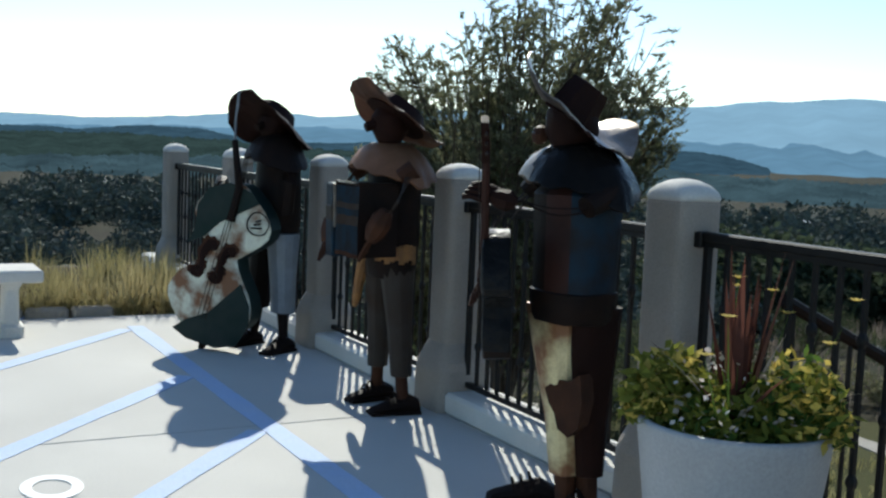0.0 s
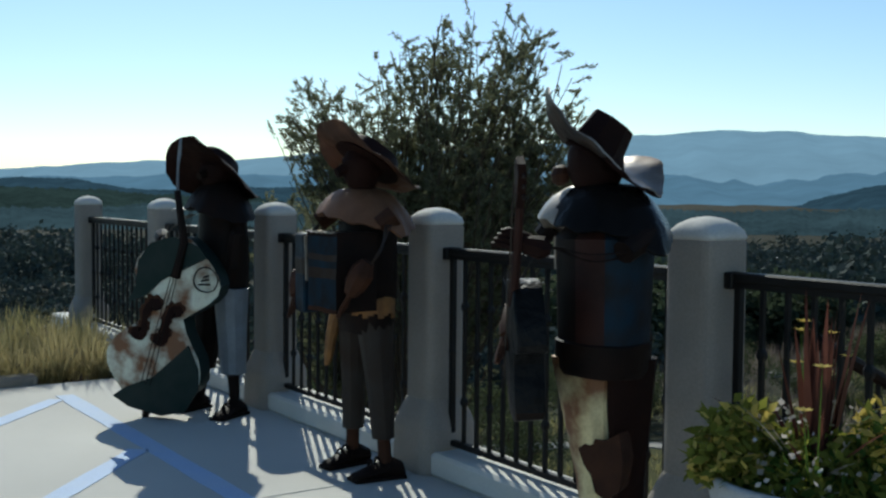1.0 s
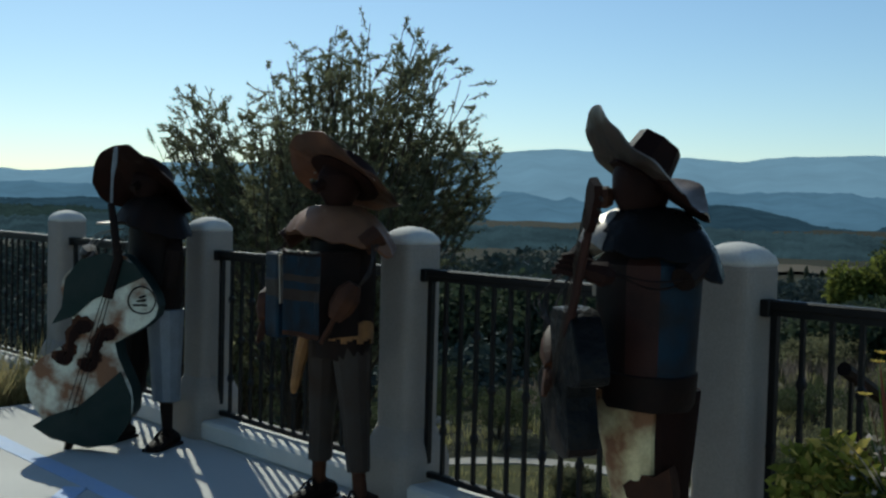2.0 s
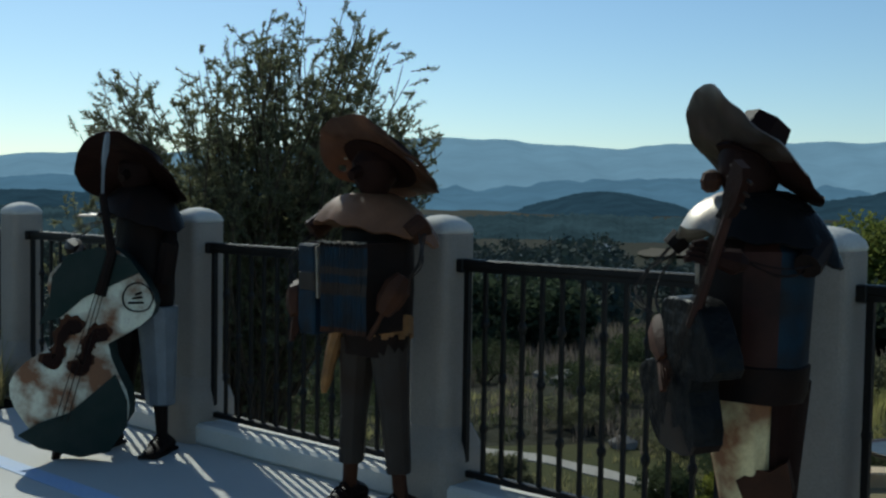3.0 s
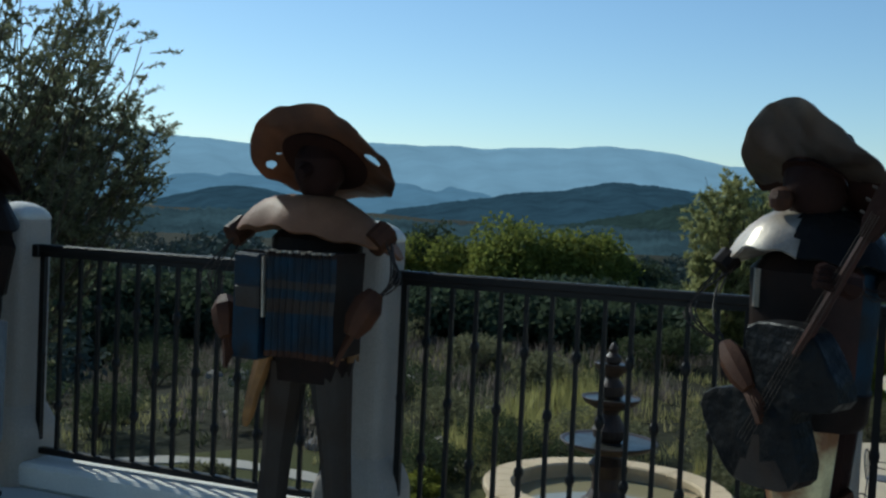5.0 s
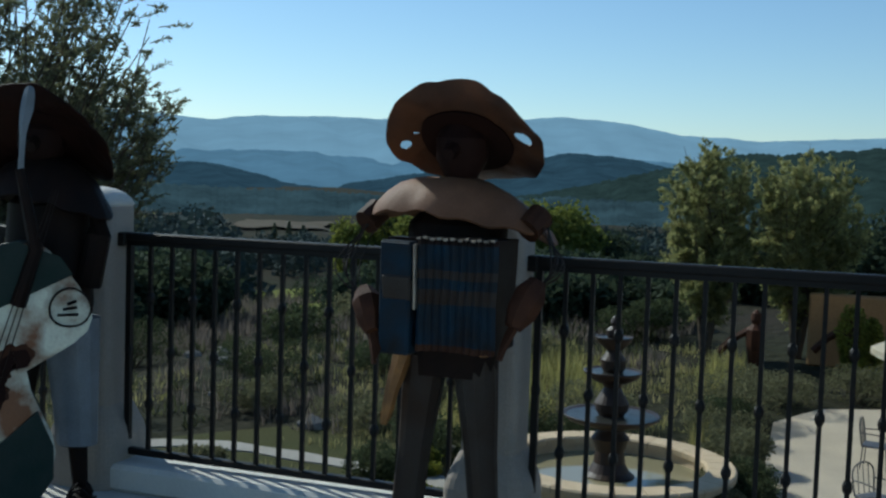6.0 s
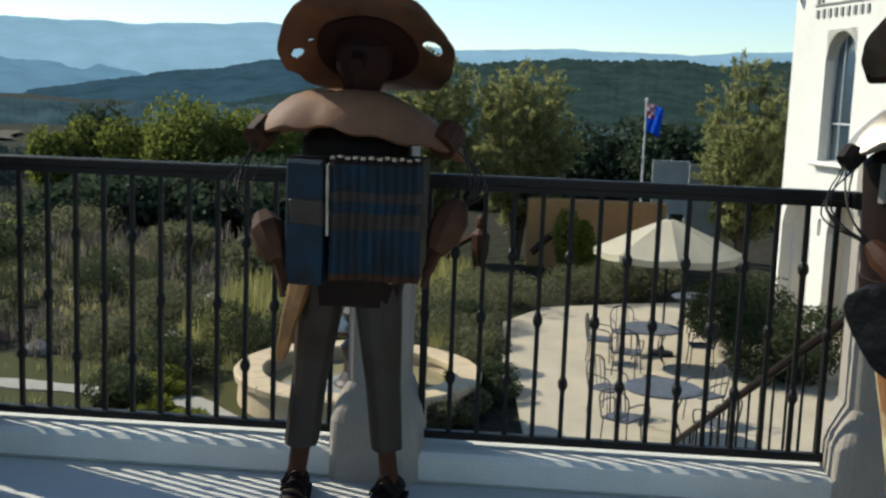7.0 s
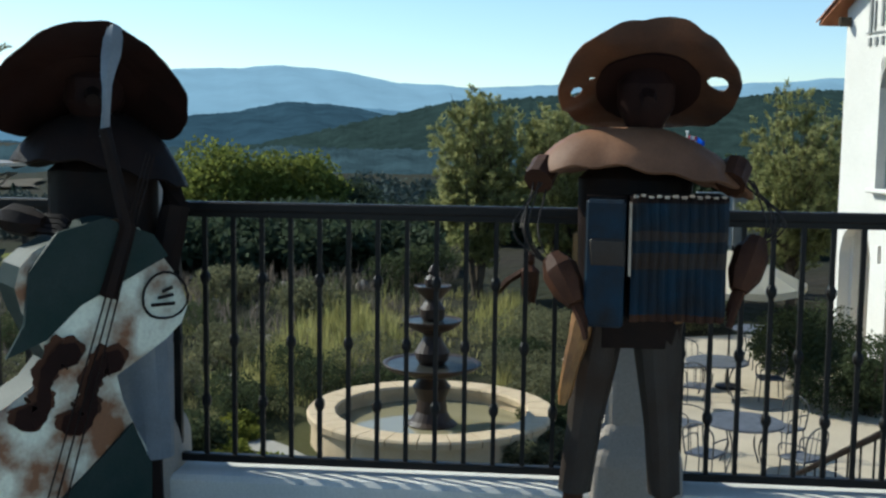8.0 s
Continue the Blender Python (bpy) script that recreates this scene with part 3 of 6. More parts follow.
def cape(bm, c, top, rx, ry, zlow, mi_a, mi_b, split, n=72, seed=2, lean=(0, 0), slope=0.03):
    """A shoulder cape of sheet metal: nearly straight hem, drooping pointed shoulder tips, a few creases."""
    rng = random.Random(seed)
    ph = [rng.uniform(0, 6.28) for _ in range(5)]
    rings = []
    for f, s in ((0.0, 0.0), (0.12, 0.2), (0.3, 0.44), (0.5, 0.65), (0.72, 0.83), (0.9, 0.95), (1.0, 1.0)):
        row = []
        for k in range(n):
            a = 2 * math.pi * k / n
            tip = abs(math.sin(a)) ** 7
            fold = 1 + f * (0.014 * math.sin(5 * a + ph[0]) + 0.018 * abs(math.sin(4 * a + ph[1])) + 0.005 * math.sin(23 * a + ph[2]))
            z_front = 0.025 * f * max(0.0, -math.cos(a))
            hem = -z_front + f ** 2 * (0.008 * math.sin(4 * a + ph[3]) + 0.006 * math.sin(13 * a + ph[4]) + 0.035 * tip)
            z = top + (zlow - top) * f ** 1.25 - hem + slope * f * math.sin(a)
            w = 0.085 + (ry * (1 + 0.05 * tip) - 0.085) * s
            row.append(Vector((c[0] + lean[0] * (1 - f) + (0.085 + (rx * (1 - 0.25 * tip) - 0.085) * s) * math.cos(a) * fold, c[1] + lean[1] * (1 - f) + w * math.sin(a) * fold, z)))
        rings.append(row)
    under = [Vector((c[0] + (p.x - c[0]) * 0.97, c[1] + (p.y - c[1]) * 0.97, p.z - 0.006)) for p in rings[-1]]
    inner = [Vector((c[0] + (p.x - c[0]) * 0.3, c[1] + (p.y - c[1]) * 0.3, zlow + 0.04)) for p in rings[-1]]
    for f in loft(bm, rings + [under, inner], mi_a, cap=True):
        ctr = f.calc_center_median()
        f.material_index = mi_a if ctr.y - c[1] > split else mi_b


def boot(bm, x, y, rz, mi, length=0.27, laces=True):
    m = Matrix.Translation((x, y, FLOOR)) @ Matrix.Rotation(radians(rz), 4, "Z")
    rows = []
    for t, w, h in ((0.07, 0.03, 0.05), (0.06, 0.042, 0.075), (0.0, 0.045, 0.11), (-0.07, 0.046, 0.085), (-0.14, 0.05, 0.06), (length * -0.7, 0.045, 0.045), (-length * 0.78, 0.025, 0.03)):
        rows.append([m @ Vector((t, w * math.cos(a), max(0.004, h * (0.5 + 0.5 * math.sin(a))))) for a in np.linspace(0, 2 * math.pi, 11)[:-1]])
    loft(bm, rows, mi)
    box(bm, (-0.07, 0, 0.009), (length, 0.105, 0.018), m=m, mi=mi)
    if laces:
        for k in range(3):
            pts = [m @ Vector((-0.03 - 0.035 * k, -0.045, 0.06)), m @ Vector((-0.04 - 0.035 * k, 0.0, 0.125 - 0.015 * k)), m @ Vector((-0.03 - 0.035 * k, 0.05, 0.055))]
            tube(bm, curve_pts(pts, 4), 0.006, 5, mi)


def wires(bm, a, b, mi, n=4, sag=0.1, out=(0, 0.08, 0), seed=1, r=0.0021):
    rng = random.Random(seed)
    for k in range(n):
        j = Vector((rng.uniform(-0.02, 0.02), rng.uniform(-0.03, 0.03), 0))
        mid = (Vector(a) + Vector(b)) / 2 + Vector(out) * rng.uniform(0.3, 1.2) + Vector((0, 0, -sag * rng.uniform(0.2, 1)))
        tube(bm, curve_pts([Vector(a) + j, mid, Vector(b) + j * 0.4], 7), r, 4, mi)


def glove(bm, a, b, mi, w=0.045):
    a, b = Vector(a), Vector(b)
    tube(bm, [a, a.lerp(b, 0.3), a.lerp(b, 0.7), b], [w * 0.55, w, w * 0.9, w * 0.5], 8, mi)
    d = (b - a).normalized()
    for k in (-1.5, -0.5, 0.5, 1.5):
        o = Vector((0.012 * k, 0, 0.014 * k))
        tube(bm, [b + o - d * 0.02, b + o + d * 0.05, b + o + d * 0.08 + Vector((0, 0, -0.015))], 0.011, 5, mi)


def build_accordionist():
    bm = bmesh.new()
    M = [DARKSTEEL, RUST, GREYSTEEL, RUSTLIGHT, BLUEMETAL, SILVER, ORANGEMETAL, HATRUST, BASSHAT]
    boot(bm, -0.30, 0.40, 8, 0)
    boot(bm, -0.30, 0.06, -6, 0)
    for (x0, y0), (x1, y1) in (((-0.33, 0.395), (-0.36, 0.305)), ((-0.33, 0.06), (-0.36, 0.12))):
        rows = []
        for f, w, d in ((0, 0.032, 0.034), (0.16, 0.034, 0.036), (0.17, 0.056, 0.058), (0.2, 0.058, 0.06), (0.5, 0.062, 0.066), (0.8, 0.078, 0.085), (1.0, 0.085, 0.10)):
            rows.append(ring((x0 + (x1 - x0) * f, y0 + (y1 - y0) * f, 0.03 + 0.70 * f), d, w, 12))
        fs = loft(bm, rows[:3], 1) + loft(bm, rows[2:], 2)
    loft(bm, [ring((-0.36, 0.2, z), rx, ry, 18) for z, rx, ry in ((0.66, 0.115, 0.16), (0.74, 0.13, 0.175), (0.95, 0.14, 0.185), (1.2, 0.13, 0.19), (1.28, 0.08, 0.1))], 0)
    cape(bm, (-0.38, 0.19), 1.365, 0.2, 0.345, 1.207, 3, 3, 0.0, seed=5, lean=(0, 0.03))
    # Head and hat crown are near-black, painted as shaded by the brim.
    loft(bm, [ring((-0.40, 0.18, z), r, r * 0.95, 14) for z, r in ((1.34, 0.05), (1.38, 0.07), (1.43, 0.098), (1.50, 0.10), (1.55, 0.07))], 8)
    tube(bm, [(-0.49, 0.18, 1.46), (-0.54, 0.18, 1.44)], [0.03, 0.022], 8, 8)
    hat(bm, (-0.375, 0.175, 1.493), 180, 35, 0.292, 7, 7, 0.075, curl=0.02, side=-0.06, holes=((0.03, 0.222, 0.033), (0.0, -0.235, 0.02), (0.045, -0.185, 0.01)), crown_r=0.16, crown=8)
    # squeezebox: a plain end, the pleated bellows, and a toothed top edge
    box(bm, (-0.585, 0.305, 0.955), (0.18, 0.12, 0.38), rz=-6, mi=4, bevel=0.008)
    box(bm, (-0.589, 0.3, 0.99), (0.18, 0.11, 0.09), rz=-6, mi=2, bevel=0.008)
    n = 20
    front = []
    for k in range(n + 1):
        y = 0.235 - 0.29 * k / n
        front.append((-0.665 - (0.011 if k % 2 else 0.0), y))
    back = [(-0.45, 0.235 - 0.29), (-0.45, 0.235)]
    loop = front + back
    for z0, z1, mi in ((0.785, 0.805, 1), (0.805, 0.94, 4), (0.94, 0.99, 2), (0.99, 1.025, 4), (1.025, 1.055, 2), (1.055, 1.14, 4), (1.14, 1.158, 0)):
        for f in loft(bm, [[Vector((x, y, z + 0.012 * (0.235 - y))) for x, y in loop] for z in (z0, z1)], mi):
            if f.calc_center_median().x > -0.65:
                f.material_index = 0
    for k in range(12):
        box(bm, (-0.672, 0.225 - 0.024 * k, 1.159 + 0.003 * (k % 2)), (0.02, 0.014, 0.007), mi=5)
    box(bm, (-0.66, 0.240, 1.03), (0.04, 0.008, 0.22), mi=5)
    box(bm, (-0.55, 0.31, 1.148), (0.12, 0.12, 0.01), mi=0)
    # arms of bent rod and rusted hands
    wires(bm, (-0.44, 0.52, 1.2), (-0.57, 0.47, 0.92), 2, 5, 0.03, (-0.04, 0.09, 0), 3, 0.0032)
    wires(bm, (-0.44, -0.14, 1.2), (-0.56, -0.16, 1.0), 2, 5, 0.03, (-0.04, -0.09, 0), 4, 0.0032)
    glove(bm, (-0.57, 0.475, 0.96), (-0.65, 0.40, 0.83), 1, 0.06)
    glove(bm, (-0.56, -0.165, 1.03), (-0.62, -0.10, 0.88), 1, 0.058)
    for s in (0.5, -0.12):
        tube(bm, [(-0.40, s, 1.24), (-0.46, s + 0.03, 1.19)], 0.05, 10, 1)
    # a ragged orange sash over the hip
    for k in range(9):
        a0, a1 = radians(205 + 10 * k), radians(215 + 10 * k)
        lo, hi = 0.752 + 0.012 * math.sin(k * 2.1), 0.838 + 0.008 * math.sin(k * 1.3)
        P = [Vector((-0.36 + 0.139 * r * math.cos(a), 0.2 + 0.183 * r * math.sin(a), z)) for r in (0.98, 1.04) for a, z in ((a0, lo), (a1, lo), (a1, hi), (a0, hi))]
        loft(bm, [P[:4], P[4:]], 6)
    tube(bm, curve_pts([(-0.42, 0.35, 0.82), (-0.45, 0.395, 0.64), (-0.46, 0.43, 0.47)], 5), [0.045 - 0.0025 * k for k in range(10)] + [0.012], 8, 6)
    for v in bm.verts:
        v.co.x -= 0.015
        v.co.y = 0.158 + 0.97 * (v.co.y - 0.19)
    dent(bm)
    ob = part("statue", bm, M, smooth=True)
    ob.data.set_sharp_from_angle(angle=radians(27))
    tagged(ob, "life-size rusty metal statue of a musician playing a blue accordion", "statue", group="metal musician statues")


def body_outline(half, n=48):
    """Outline of a fiddle-shaped body, height from 0 to 1."""
    pts = []
    for k in range(n):
        a = 2 * math.pi * k / n
        v = 0.5 - 0.5 * math.cos(a)
        s = 1 if math.sin(a) >= 0 else -1
        low, up = math.exp(-((v - 0.26) / 0.27) ** 2), 0.9 * math.exp(-((v - 0.78) / 0.22) ** 2)
        w = max(low, up)
        edge = math.sqrt(max(0.0, 1 - (2 * abs(v - 0.5)) ** 8))
        pts.append((s * half * w * edge, v))
    return pts


def build_bassist():
    bm = bmesh.new()
    M = [DARKSTEEL, RUST, GREYSTEEL, RUSTLIGHT, WHITEMETAL, SILVER, GREENMETAL, PALEBLUE, BASSHAT, REDMETAL]
    boot(bm, -0.35, 1.80, 30, 0)
    boot(bm, -0.46, 2.14, 25, 0)
    for x0, y0, x1, y1, mi in ((-0.37, 1.79, -0.37, 1.85, 7), (-0.46, 2.13, -0.40, 2.07, 0)):
        rows = [ring((x0 + (x1 - x0) * f, y0 + (y1 - y0) * f, 0.02 + 0.72 * f), d, w, 12) for f, w, d in ((0, 0.03, 0.03), (0.25, 0.04, 0.04), (0.27, 0.085, 0.08), (0.6, 0.10, 0.09), (1.0, 0.12, 0.11))]
        loft(bm, rows[:3], 0)
        loft(bm, rows[2:], mi)
    loft(bm, [ring((-0.38, 1.95, z), rx, ry * 0.92, 18) for z, rx, ry in ((0.66, 0.13, 0.19), (0.8, 0.15, 0.21), (1.0, 0.15, 0.2), (1.2, 0.14, 0.2), (1.28, 0.08, 0.1))], 0)
    cape(bm, (-0.39, 1.965), 1.385, 0.2, 0.29, 1.205, 0, 0, 0.0, seed=8)
    box(bm, (-0.50, 2.24, 1.22), (0.14, 0.16, 0.012), mi=5, rz=20)
    # Head painted dark for the shade below the hat.
    loft(bm, [ring((-0.42, 1.96, z), r, r * 0.95, 14) for z, r in ((1.33, 0.05), (1.38, 0.075), (1.43, 0.10), (1.50, 0.10), (1.55, 0.07))], 8)
    tube(bm, [(-0.50, 1.93, 1.45), (-0.55, 1.91, 1.43)], [0.03, 0.022], 8, 0)
    hat(bm, (-0.43, 1.965, 1.475), 200, 37, 0.315, 8, 8, 0.09, curl=0.0, side=-0.12, front=0.95, crown_r=0.15, crown=8)
    # double bass, leaning: foot of the body to its top
    foot, head = Vector((-0.84, 2.04, 0.01)), Vector((-0.63, 1.81, 1.06))
    up = (head - foot).normalized()
    nrm = Vector((-0.70, -0.71, 0.0))
    nrm = (nrm - up * nrm.dot(up)).normalized()
    right = up.cross(nrm)
    H = (head - foot).length
    out = body_outline(0.315)

    def at(u, v, d):
        return foot + right * u + up * (v * H) + nrm * d

    n = len(out)
    front = [bm.verts.new(at(u, v, 0.075)) for u, v in out]
    inner = []
    steps = 7
    rows = [front]
    for s in range(1, steps):
        f = 1 - s / steps
        rows.append([bm.verts.new(at(u * f, 0.5 + (v - 0.5) * (0.35 + 0.65 * f), 0.075 + 0.022 * (1 - f * f))) for u, v in out])
    fs = []
    for a, b in zip(rows, rows[1:]):
        for k in range(n):
            fs.append(bm.faces.new((a[k], a[(k + 1) % n], b[(k + 1) % n], b[k])))
    fs.append(bm.faces.new(rows[-1]))
    rear = [bm.verts.new(at(u, v, -0.075)) for u, v in out]
    for k in range(n):
        f = bm.faces.new((front[k], rear[k], rear[(k + 1) % n], front[(k + 1) % n]))
        f.material_index = 6
    bm.faces.new(rear).material_index = 6
    for f in fs:
        c = f.calc_center_median() - foot
        u, v = c.dot(right), c.dot(up) / H
        f.material_index = 4
    # plates of other sheet welded over the corners
    def plate(poly, d, mi):
        top = [bm.verts.new(at(u, v, d)) for u, v in poly]
        low = [bm.verts.new(at(u, v, d - 0.012)) for u, v in poly]
        bm.faces.new(top).material_index = mi
        for k in range(len(poly)):
            j = (k + 1) % len(poly)
            bm.faces.new((top[k], top[j], low[j], low[k])).material_index = mi
    sgn = 1 if right.y > 0 else -1
    def inside(u, v):
        return Vector((u * sgn, v))
    plate([(sgn * u * 0.95, v) for u, v in ((0.27, 0.56), (0.24, 0.66), (0.27, 0.80), (0.22, 0.92), (0.08, 0.99), (-0.10, 0.98), (-0.17, 0.93), (-0.05, 0.84), (0.08, 0.74), (0.16, 0.63))], 0.104, 6)
    plate([(sgn * u * 0.95, v) for u, v in ((-0.20, 0.44), (-0.30, 0.33), (-0.335, 0.22), (-0.29, 0.08), (-0.15, 0.015), (0.08, 0.0), (0.2, 0.03), (0.12, 0.11), (-0.02, 0.2), (-0.12, 0.33))], 0.104, 6)
    # sound holes, strings, emblem ring with worn marks
    def blotch(line, width, d, mi):
        left, right = [], []
        for q in range(len(line)):
            p0, p1 = Vector(line[max(q - 1, 0)]), Vector(line[min(q + 1, len(line) - 1)])
            dr = (p1 - p0).normalized()
            nn = Vector((-dr.y, dr.x)) * width[q]
            left.append((line[q][0] + nn.x, line[q][1] + nn.y / H))
            right.append((line[q][0] - nn.x, line[q][1] - nn.y / H))
        top = [[bm.verts.new(at(sgn * u, v, d)) for u, v in side] for side in (left, right)]
        for q in range(len(line) - 1):
            bm.faces.new((top[0][q], top[0][q + 1], top[1][q + 1], top[1][q])).material_index = mi

    for u0 in (0.1, -0.045):
        line = [(u0 + 0.065, 0.44), (u0 + 0.05, 0.415), (u0 + 0.025, 0.425), (u0 + 0.012, 0.46), (u0 + 0.02, 0.505), (u0 + 0.018, 0.555), (u0 - 0.005, 0.595), (u0 - 0.03, 0.6), (u0 - 0.045, 0.575)]
        wide = [0.02, 0.04, 0.036, 0.025, 0.02, 0.024, 0.034, 0.04, 0.02]
        fine = [(p.x, p.y) for p in curve_pts([(u, v, 0) for u, v in line], 5)]
        w_fine = [np.interp(k / 5, range(len(wide)), wide) * (1 + 0.1 * math.sin(k * 1.9)) for k in range(len(fine))]
        blotch(fine, w_fine, 0.1035, 8)
        blotch([(u + 0.008, v + 0.008) for u, v in fine], [w + 0.014 + 0.007 * math.sin(k * 0.9) + 0.005 * math.sin(k * 2.3) for k, w in enumerate(w_fine)], 0.1, 1)
    for k in range(3):
        tube(bm, [at(sgn * (-0.012 + 0.012 * k), 1.2, 0.13), at(sgn * (-0.03 + 0.03 * k), 0.16, 0.125)], 0.003, 4, 0)
    ec = (-0.185, 0.815)
    ringpts = [at(sgn * (ec[0] + 0.076 * math.cos(a)), ec[1] + 0.076 / H * math.sin(a), 0.098) for a in np.linspace(0, 2 * math.pi, 21)]
    tube(bm, ringpts, 0.0045, 5, 0)
    for dv, w in ((0.022, 0.03), (0.0, 0.045), (-0.024, 0.07)):
        tube(bm, [at(sgn * (ec[0] - w / 2), ec[1] + dv + 0.01, 0.1), at(sgn * (ec[0] + w / 2), ec[1] + dv - 0.012, 0.1)], 0.006, 4, 0)
    # neck, and a spoon-shaped scroll that stands before the hat
    tube(bm, [at(0, 0.78, 0.1), at(0, 0.98, 0.11), (-0.73, 1.80, 1.34)], [0.03, 0.026, 0.02], 8, 0)
    rows = []
    for t, w in ((0.0, 0.018), (0.08, 0.013), (0.16, 0.016), (0.2, 0.024), (0.25, 0.031), (0.3, 0.032), (0.335, 0.022), (0.345, 0.006)):
        c = Vector((-0.73, 1.80, 1.31)) + Vector((0.02, -0.1, 1.0)) * t
        rows.append([c + Vector((0.0, w, 0)), c + Vector((-0.008, 0, 0)), c + Vector((0.0, -w, 0)), c + Vector((0.008, 0, 0))])
    loft(bm, rows, 7)
    tube(bm, [at(0, 0.0, 0.0), at(0, -0.07, 0.0)], [0.03, 0.018], 6, 0)
    # arms
    wires(bm, (-0.44, 2.24, 1.19), (-0.70, 2.15, 1.05), 5, 5, 0.0, (-0.02, 0.09, 0.03), 9)
    glove(bm, (-0.70, 2.15, 1.06), (-0.76, 1.98, 1.05), 0, 0.05)
    tube(bm, [(-0.36, 1.73, 1.2), (-0.39, 1.70, 1.08), (-0.40, 1.74, 0.88)], [0.045, 0.05, 0.055], 8, 0)
    dent(bm)
    ob = part("statue", bm, M, smooth=True)
    ob.data.set_sharp_from_angle(angle=radians(27))
    tagged(ob, "life-size rusty metal statue of a musician with a white double bass", "statue", group="metal musician statues")


def build_guitarist():
    bm = bmesh.new()
    M = [DARKSTEEL, RUST, GREYSTEEL, CREAMMETAL, BLUEMETAL, SILVER, REDMETAL, HATTOP, HATBROWN, CRUMPLED, PALEBLUE, BASSHAT, GLOSSBLACK]
    cx, cy = -0.46, -1.70
    boot(bm, -0.45, -1.52, -35, 0)
    boot(bm, -0.40, -1.76, 10, 0)
    for x0, y0, x1, y1, mi in ((-0.46, -1.72, -0.48, -1.675, 3), (-0.39, -1.765, -0.425, -1.725, 11)):
        rows = [ring((x0 + (x1 - x0) * f, y0 + (y1 - y0) * f, 0.0 + 0.78 * f), d, w, 14, power=2.6) for f, w, d in ((0, 0.035, 0.035), (0.16, 0.04, 0.04), (0.17, 0.06, 0.06), (0.45, 0.075, 0.075), (0.8, 0.115, 0.115), (1.0, 0.14, 0.13))]
        loft(bm, rows[:3], 1)
        loft(bm, rows[2:], mi)
    # a rust-brown patch riveted over the knee, with a ragged edge
    pm = Matrix.Translation((-0.53, -1.75, 0.45)) @ Matrix.Rotation(radians(20), 4, "Z")
    poly = [(0.055, 0.02), (0.0, 0.06), (-0.05, 0.055), (-0.10, 0.09), (-0.12, 0.0), (-0.10, -0.10), (-0.05, -0.15), (-0.01, -0.12), (0.0, -0.06), (0.03, -0.03)]
    top = [bm.verts.new(pm @ Vector((-0.03 + 0.6 * abs(v) ** 2, u, v))) for u, v in poly]
    low = [bm.verts.new(pm @ Vector((0.05, u, v))) for u, v in poly]
    bm.faces.new(top).material_index = 1
    for k in range(len(poly)):
        j = (k + 1) % len(poly)
        bm.faces.new((top[k], top[j], low[j], low[k])).material_index = 1
    for f in loft(bm, [ring((cx, cy, z), rx, ry, 20, rz=-20) for z, rx, ry in ((0.725, 0.15, 0.17), (0.75, 0.16, 0.185), (0.84, 0.165, 0.195), (0.845, 0.155, 0.19), (1.2, 0.165, 0.205), (1.3, 0.08, 0.1))], 0):
        c = f.calc_center_median()
        if c.z > 0.86:
            side = (c.x - cx) * 0.57 - (c.y - cy) * 0.82
            f.material_index = 4 if side > 0.035 else (6 if side > -0.04 else 0)
    cape(bm, (cx, cy), 1.39, 0.205, 0.262, 1.225, 5, 12, 0.05, seed=12)
    # Head in near-black, the hat's shade put into its colour.
    loft(bm, [ring((-0.50, -1.69, z), r, r * 0.95, 14) for z, r in ((1.33, 0.055), (1.38, 0.075), (1.43, 0.1), (1.50, 0.10), (1.56, 0.07))], 11)
    loft(bm, [ring((-0.575, -1.595, z), r, r, 10) for z, r in ((1.385, 0.012), (1.395, 0.03), (1.42, 0.038), (1.445, 0.03), (1.455, 0.01))], 1)
    # Sun on the brim is painted by its pale top; rear underside darkest.
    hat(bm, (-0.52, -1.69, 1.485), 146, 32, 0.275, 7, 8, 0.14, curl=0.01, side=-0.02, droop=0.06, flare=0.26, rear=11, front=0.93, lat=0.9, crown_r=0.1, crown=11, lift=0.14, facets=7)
    # guitar: waisted body, dished edge, neck and pegs
    tail, nut = Vector((-0.68, -1.53, 0.60)), Vector((-0.97, -1.92, 1.43))
    up = (nut - tail).normalized()
    nrm = Vector((-0.85, 0.5, 0.0))
    nrm = (nrm - up * nrm.dot(up)).normalized()
    right = up.cross(nrm)
    L = 0.52

    def at(u, v, d):
        return tail + right * u + up * (v * L) + nrm * d

    out = body_outline(0.20, 40)
    n = len(out)
    rows = [[at(u * f, 0.5 + (v - 0.5) * g, d) for u, v in out] for f, g, d in ((0.5, 0.5, -0.05), (0.98, 0.99, -0.05), (1, 1, -0.045), (1, 1, 0.045), (0.97, 0.98, 0.05), (0.6, 0.7, 0.056), (0.25, 0.4, 0.056))]
    fs = loft(bm, rows, 9)
    for f in fs:
        c = f.calc_center_median() - tail
        if c.dot(up) / L < 0.28 and c.dot(right) * (1 if right.y < 0 else -1) > 0.02:
            f.material_index = 2 if c.dot(nrm) > 0.03 else 0
    tube(bm, [at(0, 0.86, 0.045), at(0, 1.75, 0.03)], [0.017, 0.012], 8, 6)
    rowsh = [[at(w, v, 0.045), at(-w, v, 0.045), at(-w, v, 0.02), at(w, v, 0.02)] for w, v in ((0.016, 1.6), (0.032, 1.68), (0.034, 1.84), (0.026, 1.9))]
    loft(bm, rowsh, 11)
    for k in range(3):
        tube(bm, [at(-0.055, 1.7 + 0.07 * k, 0.03), at(0.055, 1.7 + 0.07 * k, 0.03)], 0.005, 5, 2)
